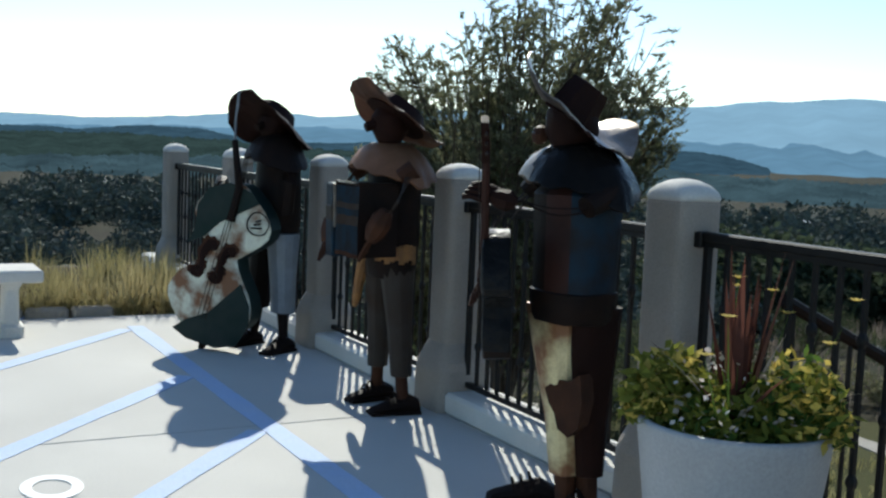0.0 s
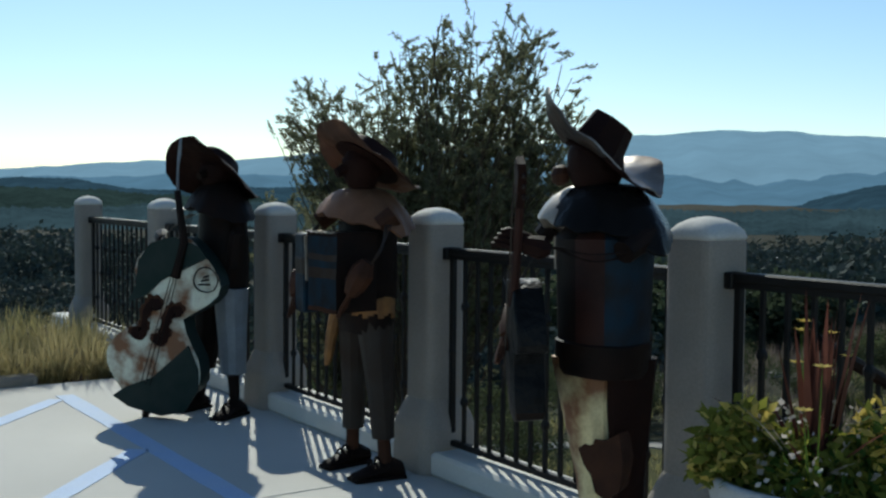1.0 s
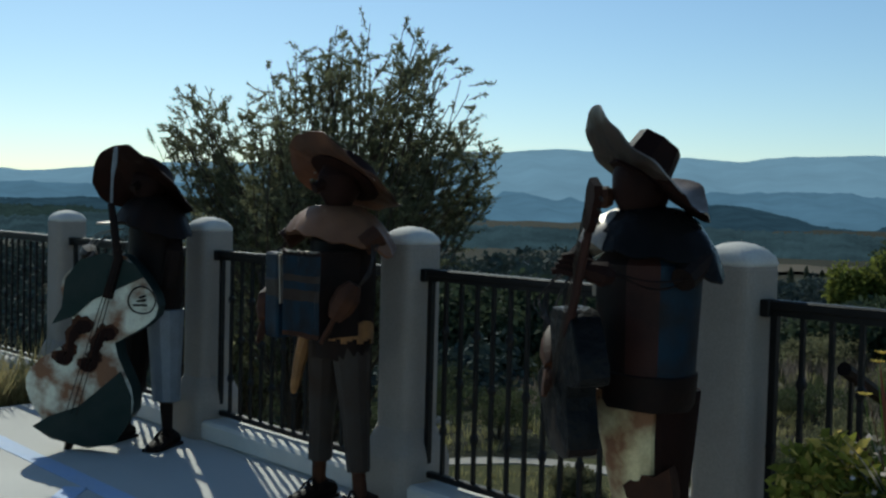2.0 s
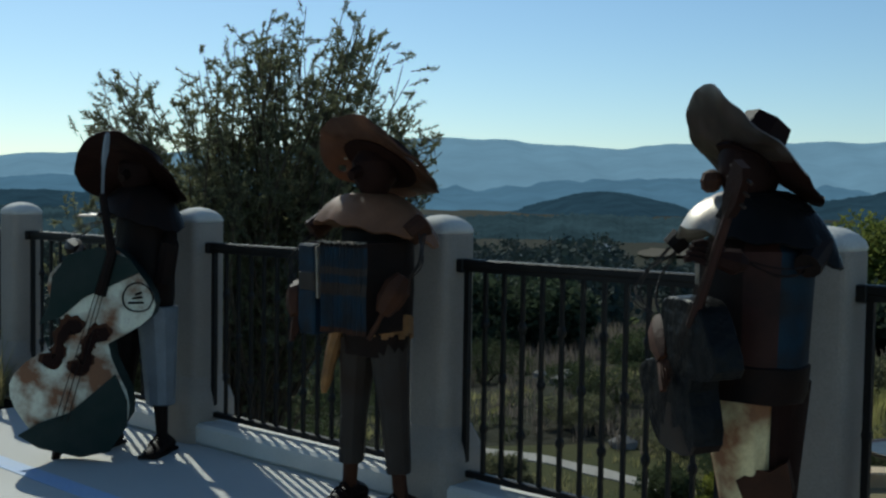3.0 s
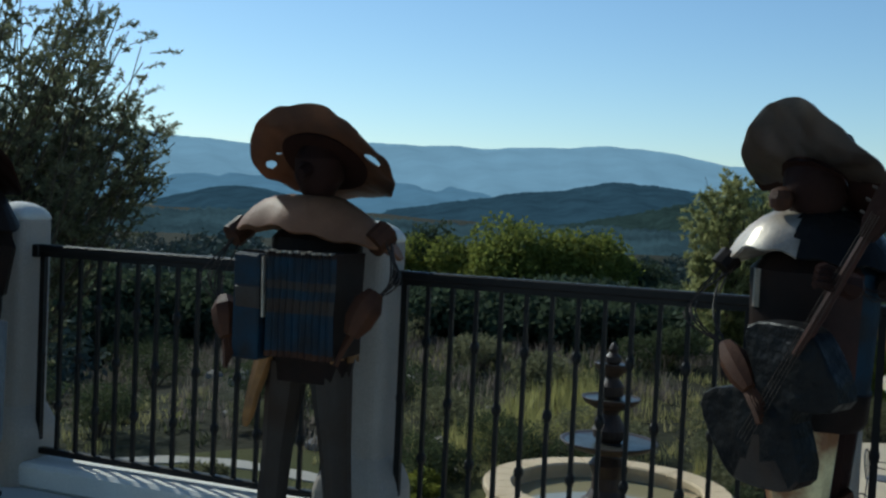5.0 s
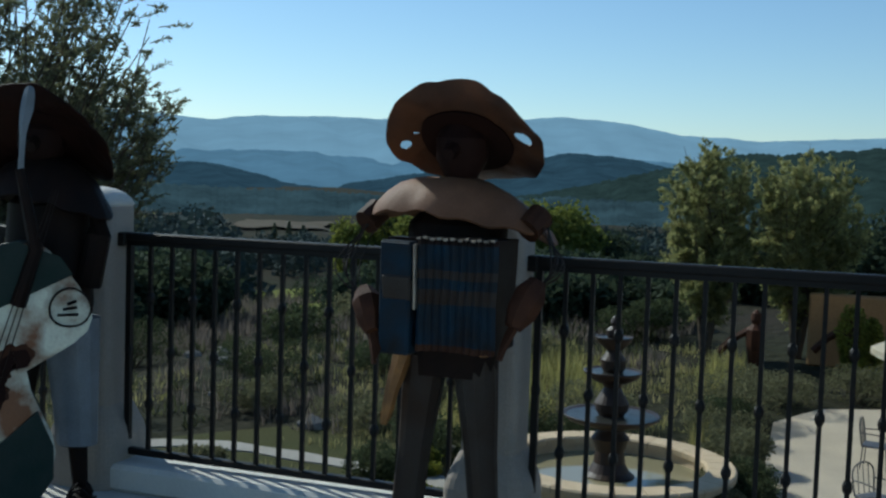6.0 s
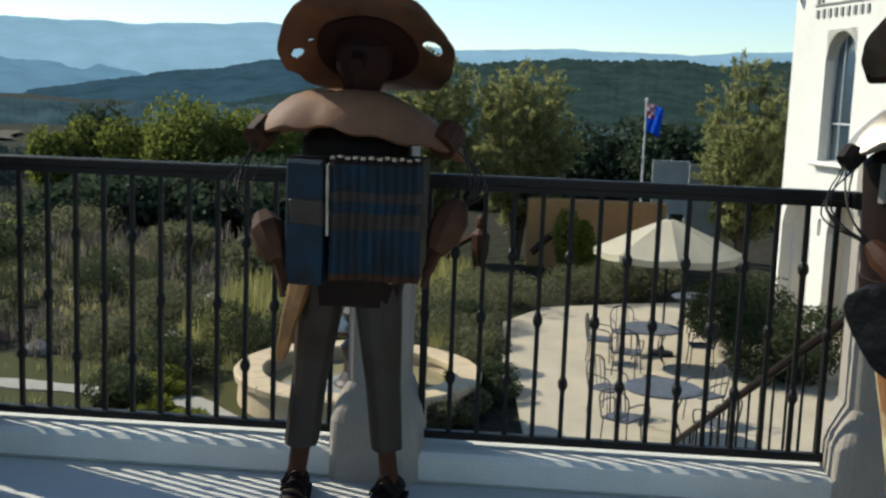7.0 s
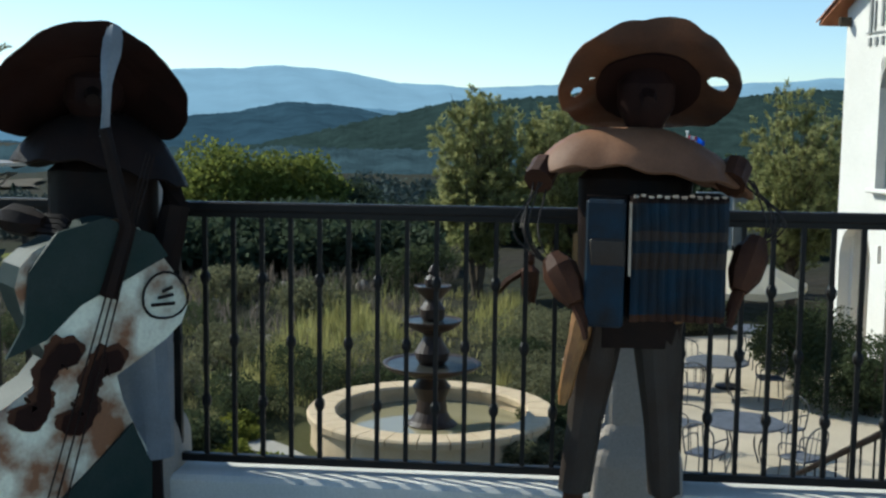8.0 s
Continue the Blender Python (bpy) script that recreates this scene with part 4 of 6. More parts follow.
    for k in range(4):
        tube(bm, [at(-0.012 + 0.008 * k, 1.74, 0.052), at(-0.02 + 0.013 * k, 0.25, 0.068)], 0.0012, 4, 2)
    # arms
    wires(bm, (-0.50, -1.43, 1.2), (-0.66, -1.47, 0.96), 2, 6, 0.04, (-0.03, 0.1, 0), 21, 0.003)
    glove(bm, (-0.66, -1.47, 0.97), (-0.78, -1.56, 0.86), 1, 0.045)
    wires(bm, (-0.48, -1.92, 1.18), (-0.80, -1.82, 1.18), 0, 4, 0.05, (-0.05, -0.05, 0), 22)
    glove(bm, (-0.82, -1.84, 1.17), (-0.90, -1.78, 1.2), 11, 0.036)
    tube(bm, [(-0.46, -1.91, 1.22), (-0.58, -1.92, 1.16)], [0.045, 0.04], 10, 0)
    tube(bm, [(-0.49, -1.45, 1.235), (-0.51, -1.42, 1.2)], [0.04, 0.035], 10, 0)
    box(bm, (-0.53, -1.54, 1.14), (0.03, 0.03, 0.12), mi=5, rz=20)
    bmesh.ops.translate(bm, vec=(-0.01, 0.06, 0), verts=bm.verts[:])
    dent(bm)
    ob = part("statue", bm, M, smooth=True)
    ob.data.set_sharp_from_angle(angle=radians(27))
    tagged(ob, "life-size rusty metal statue of a musician strumming a guitar", "statue", group="metal musician statues")


build_accordionist()
build_bassist()
build_guitarist()


# ---------------------------------------------------------------- planter, bench, grasses
def blade(verts, faces, base, d, length, width, bend, n=5):
    """A strap leaf that arches over."""
    d = Vector(d).normalized()
    side = d.cross(Vector((0, 0, 1)))
    side = side.normalized() if side.length > 1e-3 else Vector((1, 0, 0))
    p, v0 = Vector(base), len(verts)
    for i in range(n + 1):
        f = i / n
        w = width * (1 - f ** 2.2) * (0.6 + 0.4 * min(1, f * 4)) + 0.0004
        verts.append(tuple(p + side * w))
        verts.append(tuple(p - side * w))
        p = p + d * (length / n)
        d = (d + Vector((0, 0, -bend / n))).normalized()
    for i in range(n):
        faces.append((v0 + 2 * i, v0 + 2 * i + 1, v0 + 2 * i + 3, v0 + 2 * i + 2))


def build_planter(cx, cy):
    root = empty("planter", (cx, cy, FLOOR), "large pale grey tapered round flowerpot on the terrace", "planter")
    bm = bmesh.new()
    lathe(bm, (0, 0, 0), [(0.20, 0.0), (0.215, 0.02), (0.255, 0.25), (0.293, 0.55), (0.30, 0.595), (0.296, 0.606), (0.278, 0.606), (0.27, 0.58), (0.255, 0.54), (0.01, 0.53)], 44, cap=False)
    part("pot", bm, POTMAT, root, smooth=True)
    bm = bmesh.new()
    lathe(bm, (0, 0, 0), [(0.262, 0.55), (0.2, 0.565), (0.01, 0.575)], 24)
    part("soil", bm, SOIL, root, "dark potting soil")
    top = FLOOR + 0.565
    rng = random.Random(4)
    cord = empty("cordyline", (cx, cy, top), "dark red spiky cordyline growing in the pot", "plant")
    for k in range(28):
        a = rng.uniform(0, 6.28)
        lean = rng.uniform(0.03, 0.26) if k < 19 else rng.uniform(0.45, 0.95)
        v, f = [], []
        blade(v, f, (0.02 * math.cos(a), 0.02 * math.sin(a), 0), (lean * math.cos(a), lean * math.sin(a), 1), rng.uniform(0.42, 0.6) if k < 19 else rng.uniform(0.3, 0.42), 0.017 if k < 19 else 0.01, 0.1 + lean * 0.5, 6)
        ob = new("leaf", raw("leaf", v, f, CORDY))
        ob.parent = cord
    v, f = [], []
    for k in range(30):
        a = rng.uniform(0, 6.28)
        lean = rng.uniform(0.5, 1.4)
        blade(v, f, (cx + 0.03 * math.cos(a), cy + 0.03 * math.sin(a), top), (lean * math.cos(a), lean * math.sin(a), 1), rng.uniform(0.25, 0.42), 0.006, 0.6, 6)
    ob = new("strap_plant", raw("strap_plant", v, f, PALELEAF))
    tagged(ob, "pale dry-edged strap leaves arching from the pot", "plant")
    nrng = np.random.default_rng(12)

    def clump(name, mats, n, spread, hgt, ln, wd, label, z0=0.0, centre=(0, 0)):
        a = nrng.uniform(0, 2 * np.pi, n)
        r = spread * np.sqrt(nrng.uniform(0, 1, n))
        z = top + z0 + hgt * nrng.uniform(0, 1, n) ** 0.9 * np.clip(1.25 - (r / spread) ** 2, 0.2, 1)
        P = np.stack([cx + centre[0] + r * np.cos(a), cy + centre[1] + r * np.sin(a), z], 1)
        vv, ff = leaves(nrng, P, ln, wd)
        idx = nrng.integers(0, len(mats), n)
        plant = empty(name, (0, 0, 0), label, "plant")
        ob = new("foliage", raw("foliage", vv, ff, mats, idx))
        ob.parent = plant
        sv, sf = [], []
        for q in P[:: max(1, n // 70)]:
            b0 = Vector((cx + centre[0] * 0.6, cy + centre[1] * 0.6, top))
            d0 = Vector(q) - b0
            blade(sv, sf, b0, d0, d0.length, 0.003, 0.05, 3)
        ob = new("stems", raw("stems", sv, sf, [GREENLEAF]))
        ob.parent = plant

    clump("trailing_plant", [GREENLEAF, LIME, LIME], 1900, 0.245, 0.16, 0.05, 0.011, "low green trailing plant filling the pot")
    clump("golden_plant", [LIME, LIME, YELLOWFLOWER], 1100, 0.14, 0.22, 0.05, 0.012, "yellow-green bushy plant in the pot", 0.02, centre=(-0.14, 0.16))
    clump("flowering_plant", [LIME, GREENLEAF, YELLOWFLOWER], 850, 0.14, 0.24, 0.05, 0.011, "yellow-flowering plant in the pot", 0.02, centre=(0.1, -0.17))
    clump("white_flowers", [WHITEFLOWER, PALELEAF], 260, 0.26, 0.23, 0.02, 0.009, "small pale flower heads above the pot", 0.02)
    for k in range(9):
        a, r = rng.uniform(-2.6, 1.4), rng.uniform(0.1, 0.3)
        b = Vector((0.5 * r * math.cos(a), 0.5 * r * math.sin(a), 0))
        e = Vector((1.3 * r * math.cos(a), 1.3 * r * math.sin(a), rng.uniform(0.3, 0.52)))
        daisy = empty("daisy", (cx, cy, top), "tall yellow daisy rising from the pot", "flower", group="daisies in the pot")
        v, f = [], []
        blade(v, f, b, e - b, (e - b).length, 0.003, 0.1, 4)
        ob = new("stem", raw("stem", v, f, [GREENLEAF]))
        ob.parent = daisy
        v, f = [], []
        tip = b + (e - b) * 0.97
        for j in range(9):
            blade(v, f, tip, (math.cos(0.7 * j), math.sin(0.7 * j), 0.35), 0.028, 0.008, 0.3, 2)
        ob = new("petals", raw("petals", v, f, [YELLOWFLOWER]))
        ob.parent = daisy


build_planter(-0.47, -2.53)


def build_bench():
    root = empty("bench", (-2.47, 2.9, FLOOR), "plain grey concrete bench on the terrace", "bench")
    bm = bmesh.new()
    box(bm, (0, 0, 0.42), (1.42, 0.46, 0.085), bevel=0.012)
    part("seat", bm, KERB, root)
    for s in (-1, 1):
        bm = bmesh.new()
        loft(bm, [ring((s * 0.52, 0, z), rx, ry, 16, power=6) for z, rx, ry in ((0.0, 0.085, 0.17), (0.07, 0.085, 0.17), (0.09, 0.055, 0.14), (0.32, 0.05, 0.13), (0.377, 0.075, 0.16))])
        part("leg", bm, KERB, root)


build_bench()


def build_grasses():
    rng = random.Random(9)
    for k in range(44):
        x = rng.uniform(-3.1, -0.28)
        y = rng.uniform(3.75, 5.6)
        if k < 16:
            x, y = -0.32 - 0.17 * k + rng.uniform(-0.05, 0.05), 3.72 + rng.uniform(-0.05, 0.15)
        v, f = [], []
        h = rng.uniform(0.28, 0.5)
        for j in range(130):
            a = rng.uniform(0, 6.28)
            lean = rng.uniform(0.05, 0.9)
            blade(v, f, (rng.uniform(-0.09, 0.09), rng.uniform(-0.09, 0.09), 0), (lean * math.cos(a), lean * math.sin(a), 1), h * rng.uniform(0.6, 1.15), 0.004, 0.5 + lean, 4)
        ob = new("grass_clump", raw("grass_clump", v, f, [GRASSDRY]))
        ob.location = (x, y, FLOOR - 0.04)
        tagged(ob, "dry golden ornamental grass clump in the bed", "grass", group="ornamental grasses")
    bm = bmesh.new()
    for k in range(9):
        box(bm, (-1.28 - 0.33 * k, 3.57, FLOOR + 0.015), (0.31, 0.13, 0.11), rz=rng.uniform(-5, 5), bevel=0.02)
    tagged(part("edging", bm, ROCK), "low grey stone edging of the planting bed", "edging", kind="structure")
    for x, y, s in ((-1.95, 3.75, 0.16), (-2.35, 3.9, 0.2), (-2.7, 3.7, 0.13)):
        bm = bmesh.new()
        bmesh.ops.create_icosphere(bm, subdivisions=2, radius=s)
        for vv in bm.verts:
            vv.co *= 1 + 0.22 * noise.noise(vv.co * 6 + Vector((x, y, 0)))
            vv.co.z *= 0.7
        ob = part("rock", bm, ROCK)
        ob.location = (x, y, FLOOR + 0.02)
        tagged(ob, "rough pale rock at the edge of the bed", "rock")


build_grasses()


# ---------------------------------------------------------------- trees and shrubs
def build_clump(name, base, size, label, leaf, n, seed, leaf_len=0.08, leaf_w=0.02, category="shrub", lobes=7, twigs=True):
    """A shrub or round-headed tree: many leaves over uneven lobes, on short stems."""
    rng = np.random.default_rng(seed)
    root = empty(name, base, label, category)
    c = rng.uniform(-0.62, 0.62, (lobes, 3)) * np.array(size) * 0.5
    c[:, 2] = np.abs(c[:, 2]) + 0.48 * size[2] * 0.5
    rad = rng.uniform(0.3, 0.5, lobes)
    k = rng.integers(0, lobes, n)
    d = rng.normal(size=(n, 3))
    d /= np.linalg.norm(d, axis=1)[:, None]
    rr = rng.uniform(0.45, 1.06, n)[:, None] ** 0.6 * rad[k][:, None]
    P = c[k] + d * rr * np.array(size) * 0.62
    P[:, 2] = np.clip(P[:, 2], 0.02, None)
    v, f = leaves(rng, P, leaf_len, leaf_w)
    ob = new("crown", raw("crown", v, f, [leaf]))
    ob.parent = root
    if twigs:
        bm = bmesh.new()
        for q in c:
            tube(bm, [(0, 0, -0.1), (q[0] * 0.4, q[1] * 0.4, q[2] * 0.6), tuple(q)], [0.02 * size[2], 0.013 * size[2], 0.005 * size[2]], 5)
        part("stem", bm, BARK, root)
    return root


def gz(x, y):
    return float(ground_height(np.array(float(x)), np.array(float(y))))


def build_olive(name, base, centre, radii, label, leaf, limbs, twigs, per_twig, seed, leaf_len, leaf_w, trunk_r=0.1, stems=3, bias=0.75, category="tree", lobes=()):
    """Several leaning stems whose limbs arch out into a crown; twigs end in narrow leaves."""
    rng = random.Random(seed)
    nrng = np.random.default_rng(seed)
    root = empty(name, base, label, category)
    B = Vector(base)
    bm = bmesh.new()
    P, D = [], []
    for k in range(limbs):
        while True:
            q = Vector((rng.uniform(-1, 1), rng.uniform(-1, 1), rng.uniform(-1, 1)))
            if 0.25 < q.length < 1:
                break
        q = q * (q.length ** (bias - 1))
        cc, rr = (centre, radii) if not lobes or k % 10 < 6 else lobes[k % len(lobes)]
        tip = Vector(cc) + Vector((q.x * rr[0], q.y * rr[1], q.z * rr[2])) - B
        st = k % stems
        fork = Vector((0.25 * math.cos(2.1 * st), 0.25 * math.sin(2.1 * st), 0.3 * tip.z + 0.25 * (st + 1)))
        mid = fork.lerp(tip, 0.5) + Vector((rng.uniform(-0.3, 0.3), rng.uniform(-0.3, 0.3), rng.uniform(0.0, 0.35)))
        line = curve_pts([Vector((0, 0, -0.15)), fork, mid, tip], 5)
        r0 = trunk_r * (1.0 if k < stems else 0.22)
        tube(bm, line, [r0 * (1 - 0.94 * i / (len(line) - 1)) + 0.004 for i in range(len(line))], 5)
        for j in range(twigs):
            f = rng.uniform(0.5, 1.0) * (len(line) - 1.001)
            p = line[int(f)].lerp(line[int(f) + 1], f - int(f))
            d = (line[-1] - line[-4]).normalized() * 0.6 + Vector((rng.gauss(0, 0.7), rng.gauss(0, 0.7), rng.gauss(0.12, 0.5)))
            d.normalize()
            L = rng.uniform(0.12, 0.38)
            p = p + Vector((rng.gauss(0, 0.05), rng.gauss(0, 0.05), rng.gauss(0, 0.05)))
            e = p + d * L * 0.6
            t = e + (d + Vector((0, 0, rng.uniform(-0.25, 0.3)))).normalized() * L * 0.4
            tube(bm, [p, e, t], [0.006, 0.004, 0.002], 3, cap=False)
            for i in range(per_twig):
                u = rng.uniform(0.15, 1.0)
                w = p.lerp(e, u / 0.6) if u < 0.6 else e.lerp(t, (u - 0.6) / 0.4)
                P.append(tuple(w))
                D.append(tuple(d * 0.9 + Vector((rng.gauss(0, 0.6), rng.gauss(0, 0.6), rng.gauss(0.0, 0.6)))))
    part("trunk", bm, BARK, root)
    P, D = np.array(P), np.array(D)
    D /= np.linalg.norm(D, axis=1)[:, None]
    S = np.cross(D, nrng.normal(size=P.shape))
    S /= np.linalg.norm(S, axis=1)[:, None]
    L = leaf_len * nrng.uniform(0.6, 1.3, len(P))[:, None]
    W = leaf_w * nrng.uniform(0.7, 1.3, len(P))[:, None]
    v = np.stack([P, P + 0.5 * D * L + S * W, P + D * L, P + 0.5 * D * L - S * W], 1).reshape(-1, 3)
    ob = new("crown", raw("crown", v, np.arange(len(v)).reshape(-1, 4), [leaf]))
    ob.parent = root
    return root


build_olive("olive_tree", (4.6, 7.24, gz(4.6, 7.24) - 0.1), (4.96, 6.8, 2.35), (1.55, 1.55, 1.5), "feathery grey-green olive tree beyond the fence", OLIVE, 250, 24, 38, 5, 0.06, 0.009, 0.1, 4, 0.8, lobes=(((4.02, 9.08, 2.3), (0.6, 0.6, 0.7)), ((4.82, 7.03, 0.55), (1.25, 1.5, 1.0)), ((6.12, 6.37, 2.0), (0.66, 0.66, 0.7))))
build_olive("olive_tree", (5.2, 9.9, gz(5.2, 9.9) - 0.1), (5.2, 9.9, 0.4), (1.6, 1.6, 1.7), "smaller feathery olive tree beyond the fence", OLIVE, 60, 18, 30, 8, 0.08, 0.011, 0.08, 3, 0.8)
build_olive("willow_tree", (29.5, 2.5, gz(29.5, 2.5) - 0.1), (29.5, 2.5, 0.3), (1.7, 1.6, 2.8), "pale green feathery tree behind the fountain", MIDTREE, 110, 18, 24, 15, 0.16, 0.022, 0.12, 3, 0.62)
build_olive("willow_tree", (30.5, -0.1, gz(30.5, -0.1) - 0.1), (30.5, -0.1, 0.2), (1.9, 1.85, 2.75), "pale green feathery tree behind the fountain", MIDTREE, 120, 18, 24, 18, 0.17, 0.023, 0.12, 3, 0.62)
build_olive("pepper_tree", (29.0, -6.9, gz(29, -6.9) - 0.1), (29.0, -6.9, 0.3), (1.9, 1.8, 2.8), "grey-green tree beside the white building", MIDTREE, 110, 18, 24, 21, 0.17, 0.023, 0.14, 2, 0.62)

# round trees in the middle distance: azimuth, distance, crown top, width, leaf
for az, dist, topz, w, leaf, lab in ((16.8, 74, 0.6, 7.5, BRIGHTTREE, "sunlit yellow-green round tree in the valley"), (13.1, 77, 0.0, 7.0, BRIGHTTREE, "sunlit yellow-green round tree in the valley"), (11.4, 80, -2.0, 6.0, DARKTREE, "dark green round tree in the valley"), (19.2, 76, -0.8, 6.0, BRIGHTTREE, "sunlit yellow-green round tree in the valley"), (21.6, 80, -0.3, 5.5, DARKTREE, "dark green round tree in the valley"), (23.4, 78, -1.3, 5.0, BRIGHTTREE, "sunlit yellow-green round tree in the valley"),
        (9.2, 42, -2.0, 5.0, DARKTREE, "dark green bush at the foot of the garden"), (12.0, 41, -1.9, 5.4, DARKTREE, "dark green bush at the foot of the garden"), (15.0, 42, -1.8, 5.4, DARKTREE, "dark green bush at the foot of the garden"), (18.0, 41, -1.9, 5.4, DARKTREE, "dark green bush at the foot of the garden"), (21.2, 42, -1.9, 5.4, DARKTREE, "dark green bush at the foot of the garden"),
        (10.6, 47, -2.2, 6.0, DARKTREE, "dark green bush at the foot of the garden"), (13.4, 50, -1.9, 6.5, DARKTREE, "dark green bush at the foot of the garden"), (16.4, 48, -2.3, 6.0, DARKTREE, "dark green bush at the foot of the garden"), (19.6, 50, -2.2, 6.5, DARKTREE, "dark green bush at the foot of the garden"), (33.0, 46, -2.0, 6.5, DARKTREE, "dark green bush at the foot of the garden"), (37.5, 44, -1.6, 6.5, DARKTREE, "dark green bush at the foot of the garden"), (42.0, 42, -1.4, 6.5, DARKTREE, "dark green bush at the foot of the garden"),
        (7.5, 62, -2.6, 6.5, DARKTREE, "dark green round tree in the valley"), (4.0, 58, -1.6, 6.5, DARKTREE, "dark green round tree in the valley"), (0.5, 60, -0.6, 7, DARKTREE, "dark green round tree in the valley"), (-4.0, 58, 0.2, 7, DARKTREE, "dark green round tree in the valley"), (-8.0, 56, 0.6, 7, DARKTREE, "dark green round tree in the valley")):
    x, y = -4 + dist * math.cos(radians(az)), dist * math.sin(radians(az))
    zb = gz(x, y)
    build_clump("round_tree", (x, y, zb), (w, w, (topz - zb) * 1.32), lab, leaf, 9000, 500 + int(az * 10), 0.34, 0.11, "tree", 11)

# shrubs about the garden
SHRUBS = [(11.5, 4.1, 0.9, 0.4, LIME), (12.0, 4.9, 0.8, 0.4, LIME), (13.4, 5.1, 0.9, 0.45, LIME), (12.6, 5.5, 1.3, 0.7, SHRUB), (14.4, 5.4, 1.9, 1.0, SHRUB), (16.3, 2.9, 1.5, 0.75, SHRUB), (12.6, 0.35, 1.3, 0.6, LAVENDER), (14.4, -0.15, 1.4, 0.65, SHRUB), (16.2, 0.1, 1.7, 0.85, LAVENDER), (17.9, 0.35, 1.8, 0.9, LAVENDER), (19.2, 0.5, 1.8, 0.9, SHRUB), (16.8, 4.6, 2.4, 1.1, SHRUB), (18.0, 3.2, 2.6, 1.0, LAVENDER), (20.4, 0.6, 2.6, 1.1, LAVENDER), (22.6, -0.2, 2.6, 1.0, LAVENDER), (23.8, -2.2, 2.8, 1.1, LAVENDER), (24.8, -4.2, 2.8, 1.2, LAVENDER),
          (18.2, -5.4, 3.0, 2.0, SHRUB), (16.0, -5.9, 2.4, 1.7, SHRUB), (27.6, -2.4, 1.4, 2.0, LIME), (22.6, -6.2, 2.2, 1.1, SHRUB), (12.3, -6.6, 1.6, 1.3, SHRUB), (10.8, -6.9, 1.3, 1.1, GREENLEAF), (16.0, 7.5, 2.2, 0.8, LAVENDER), (19.0, 6.8, 2.6, 1.0, LAVENDER),
          (22.0, 9.2, 3.0, 1.2, SHRUB), (19.8, 11.5, 2.4, 1.1, SHRUB), (16.6, 10.0, 1.6, 0.9, LAVENDER), (11.6, 8.2, 1.1, 0.6, LAVENDER), (14.0, 12.5, 2.4, 1.3, SHRUB), (11.0, 13.0, 2.4, 1.6, SHRUB), (9.0, 10.5, 2.2, 1.5, SHRUB), (25, 5.5, 3.0, 1.2, LAVENDER), (28, 9, 3.4, 1.4, LAVENDER),
          (26, 14, 3.6, 1.5, SHRUB), (32, 4.0, 3.4, 1.6, SHRUB), (31, 14, 3.4, 1.4, LAVENDER), (22, 17, 3.4, 1.6, SHRUB), (16, 17, 3.0, 1.8, SHRUB), (12, 19, 3.2, 2.2, SHRUB), (8.5, 16, 3.2, 2.2, SHRUB), (5.5, 14, 3.0, 2.2, DARKTREE), (3.0, 12.5, 2.4, 1.8, DARKTREE), (36, 8, 3.6, 1.8, SHRUB), (38, 18, 4.0, 2.0, DARKTREE), (30, 24, 4.4, 2.2, DARKTREE)]
for k, (x, y, w, h, leaf) in enumerate(SHRUBS):
    x, y = site(x, y)
    build_clump("shrub", (x, y, gz(x, y) - 0.05), (w, w * 0.95, h * 1.25), "low dense garden shrub" if leaf is SHRUB else "grey-green mounding garden shrub" if leaf is LAVENDER else "bushy green garden plant", leaf, 13000 if h > 1.6 and y < 0 else 5200 if x < 24 else 3200, 100 + k, 0.09 if h > 1.6 and y < 0 else 0.065 if x < 24 else 0.12, 0.017 if x < 24 else 0.035, "shrub", 6)


# ---------------------------------------------------------------- woods and scrub in the valley (uncountable)
def build_woods():
    rng = np.random.default_rng(77)
    V = []
    for k in range(1130):
        dist = 55 * (300 / 55) ** rng.random()
        az = rng.uniform(-24, 92)
        x, y = dist * np.cos(np.radians(az)), dist * np.sin(np.radians(az))
        if k >= 950:
            az, dist = rng.uniform(44, 92), rng.uniform(24, 70)
            x, y = dist * np.cos(np.radians(az)), dist * np.sin(np.radians(az))
        elif (dist < 95 and az > 44) or (dist < 135 and 4 < az < 24.5) or (24.5 < az < 32 and (dist < 80 or 190 < dist < 430)):
            continue
        s = rng.uniform(1.2, 2.4) * (1 + dist / 300) * (0.62 if 24.5 < az < 32 and dist < 190 else 0.55 if k >= 950 else 1.0)
        n = 560
        d = rng.normal(size=(n, 3))
        d /= np.linalg.norm(d, axis=1)[:, None]
        lobe = 1 + 0.22 * np.sin(d @ rng.normal(size=3) * 4 + rng.uniform(0, 6)) + 0.16 * np.sin(d @ rng.normal(size=3) * 9 + rng.uniform(0, 6))
        p = d * (rng.uniform(0.8, 1.02, n) * lobe)[:, None] * np.array([s, s, s * rng.uniform(0.75, 1.2)])
        p[:, 2] = np.maximum(p[:, 2], -0.6 * s)
        p += np.array([x, y, gz(x, y) + 0.5 * s])
        v, f = leaves(rng, p, 0.22 * s, 0.075 * s)
        V.append(v)
    V = np.concatenate(V)
    # Leaf colour is turned bluish to suggest haze over the valley.
    ob = new("woodland", raw("woodland", V, np.arange(len(V)).reshape(-1, 4), [leafy("woodland", (0.042, 0.06, 0.055), (0.055, 0.075, 0.066), 0.15)]))
    tagged(ob, "dark scattered woodland across the valley", "woods", kind="stuff")


build_woods()


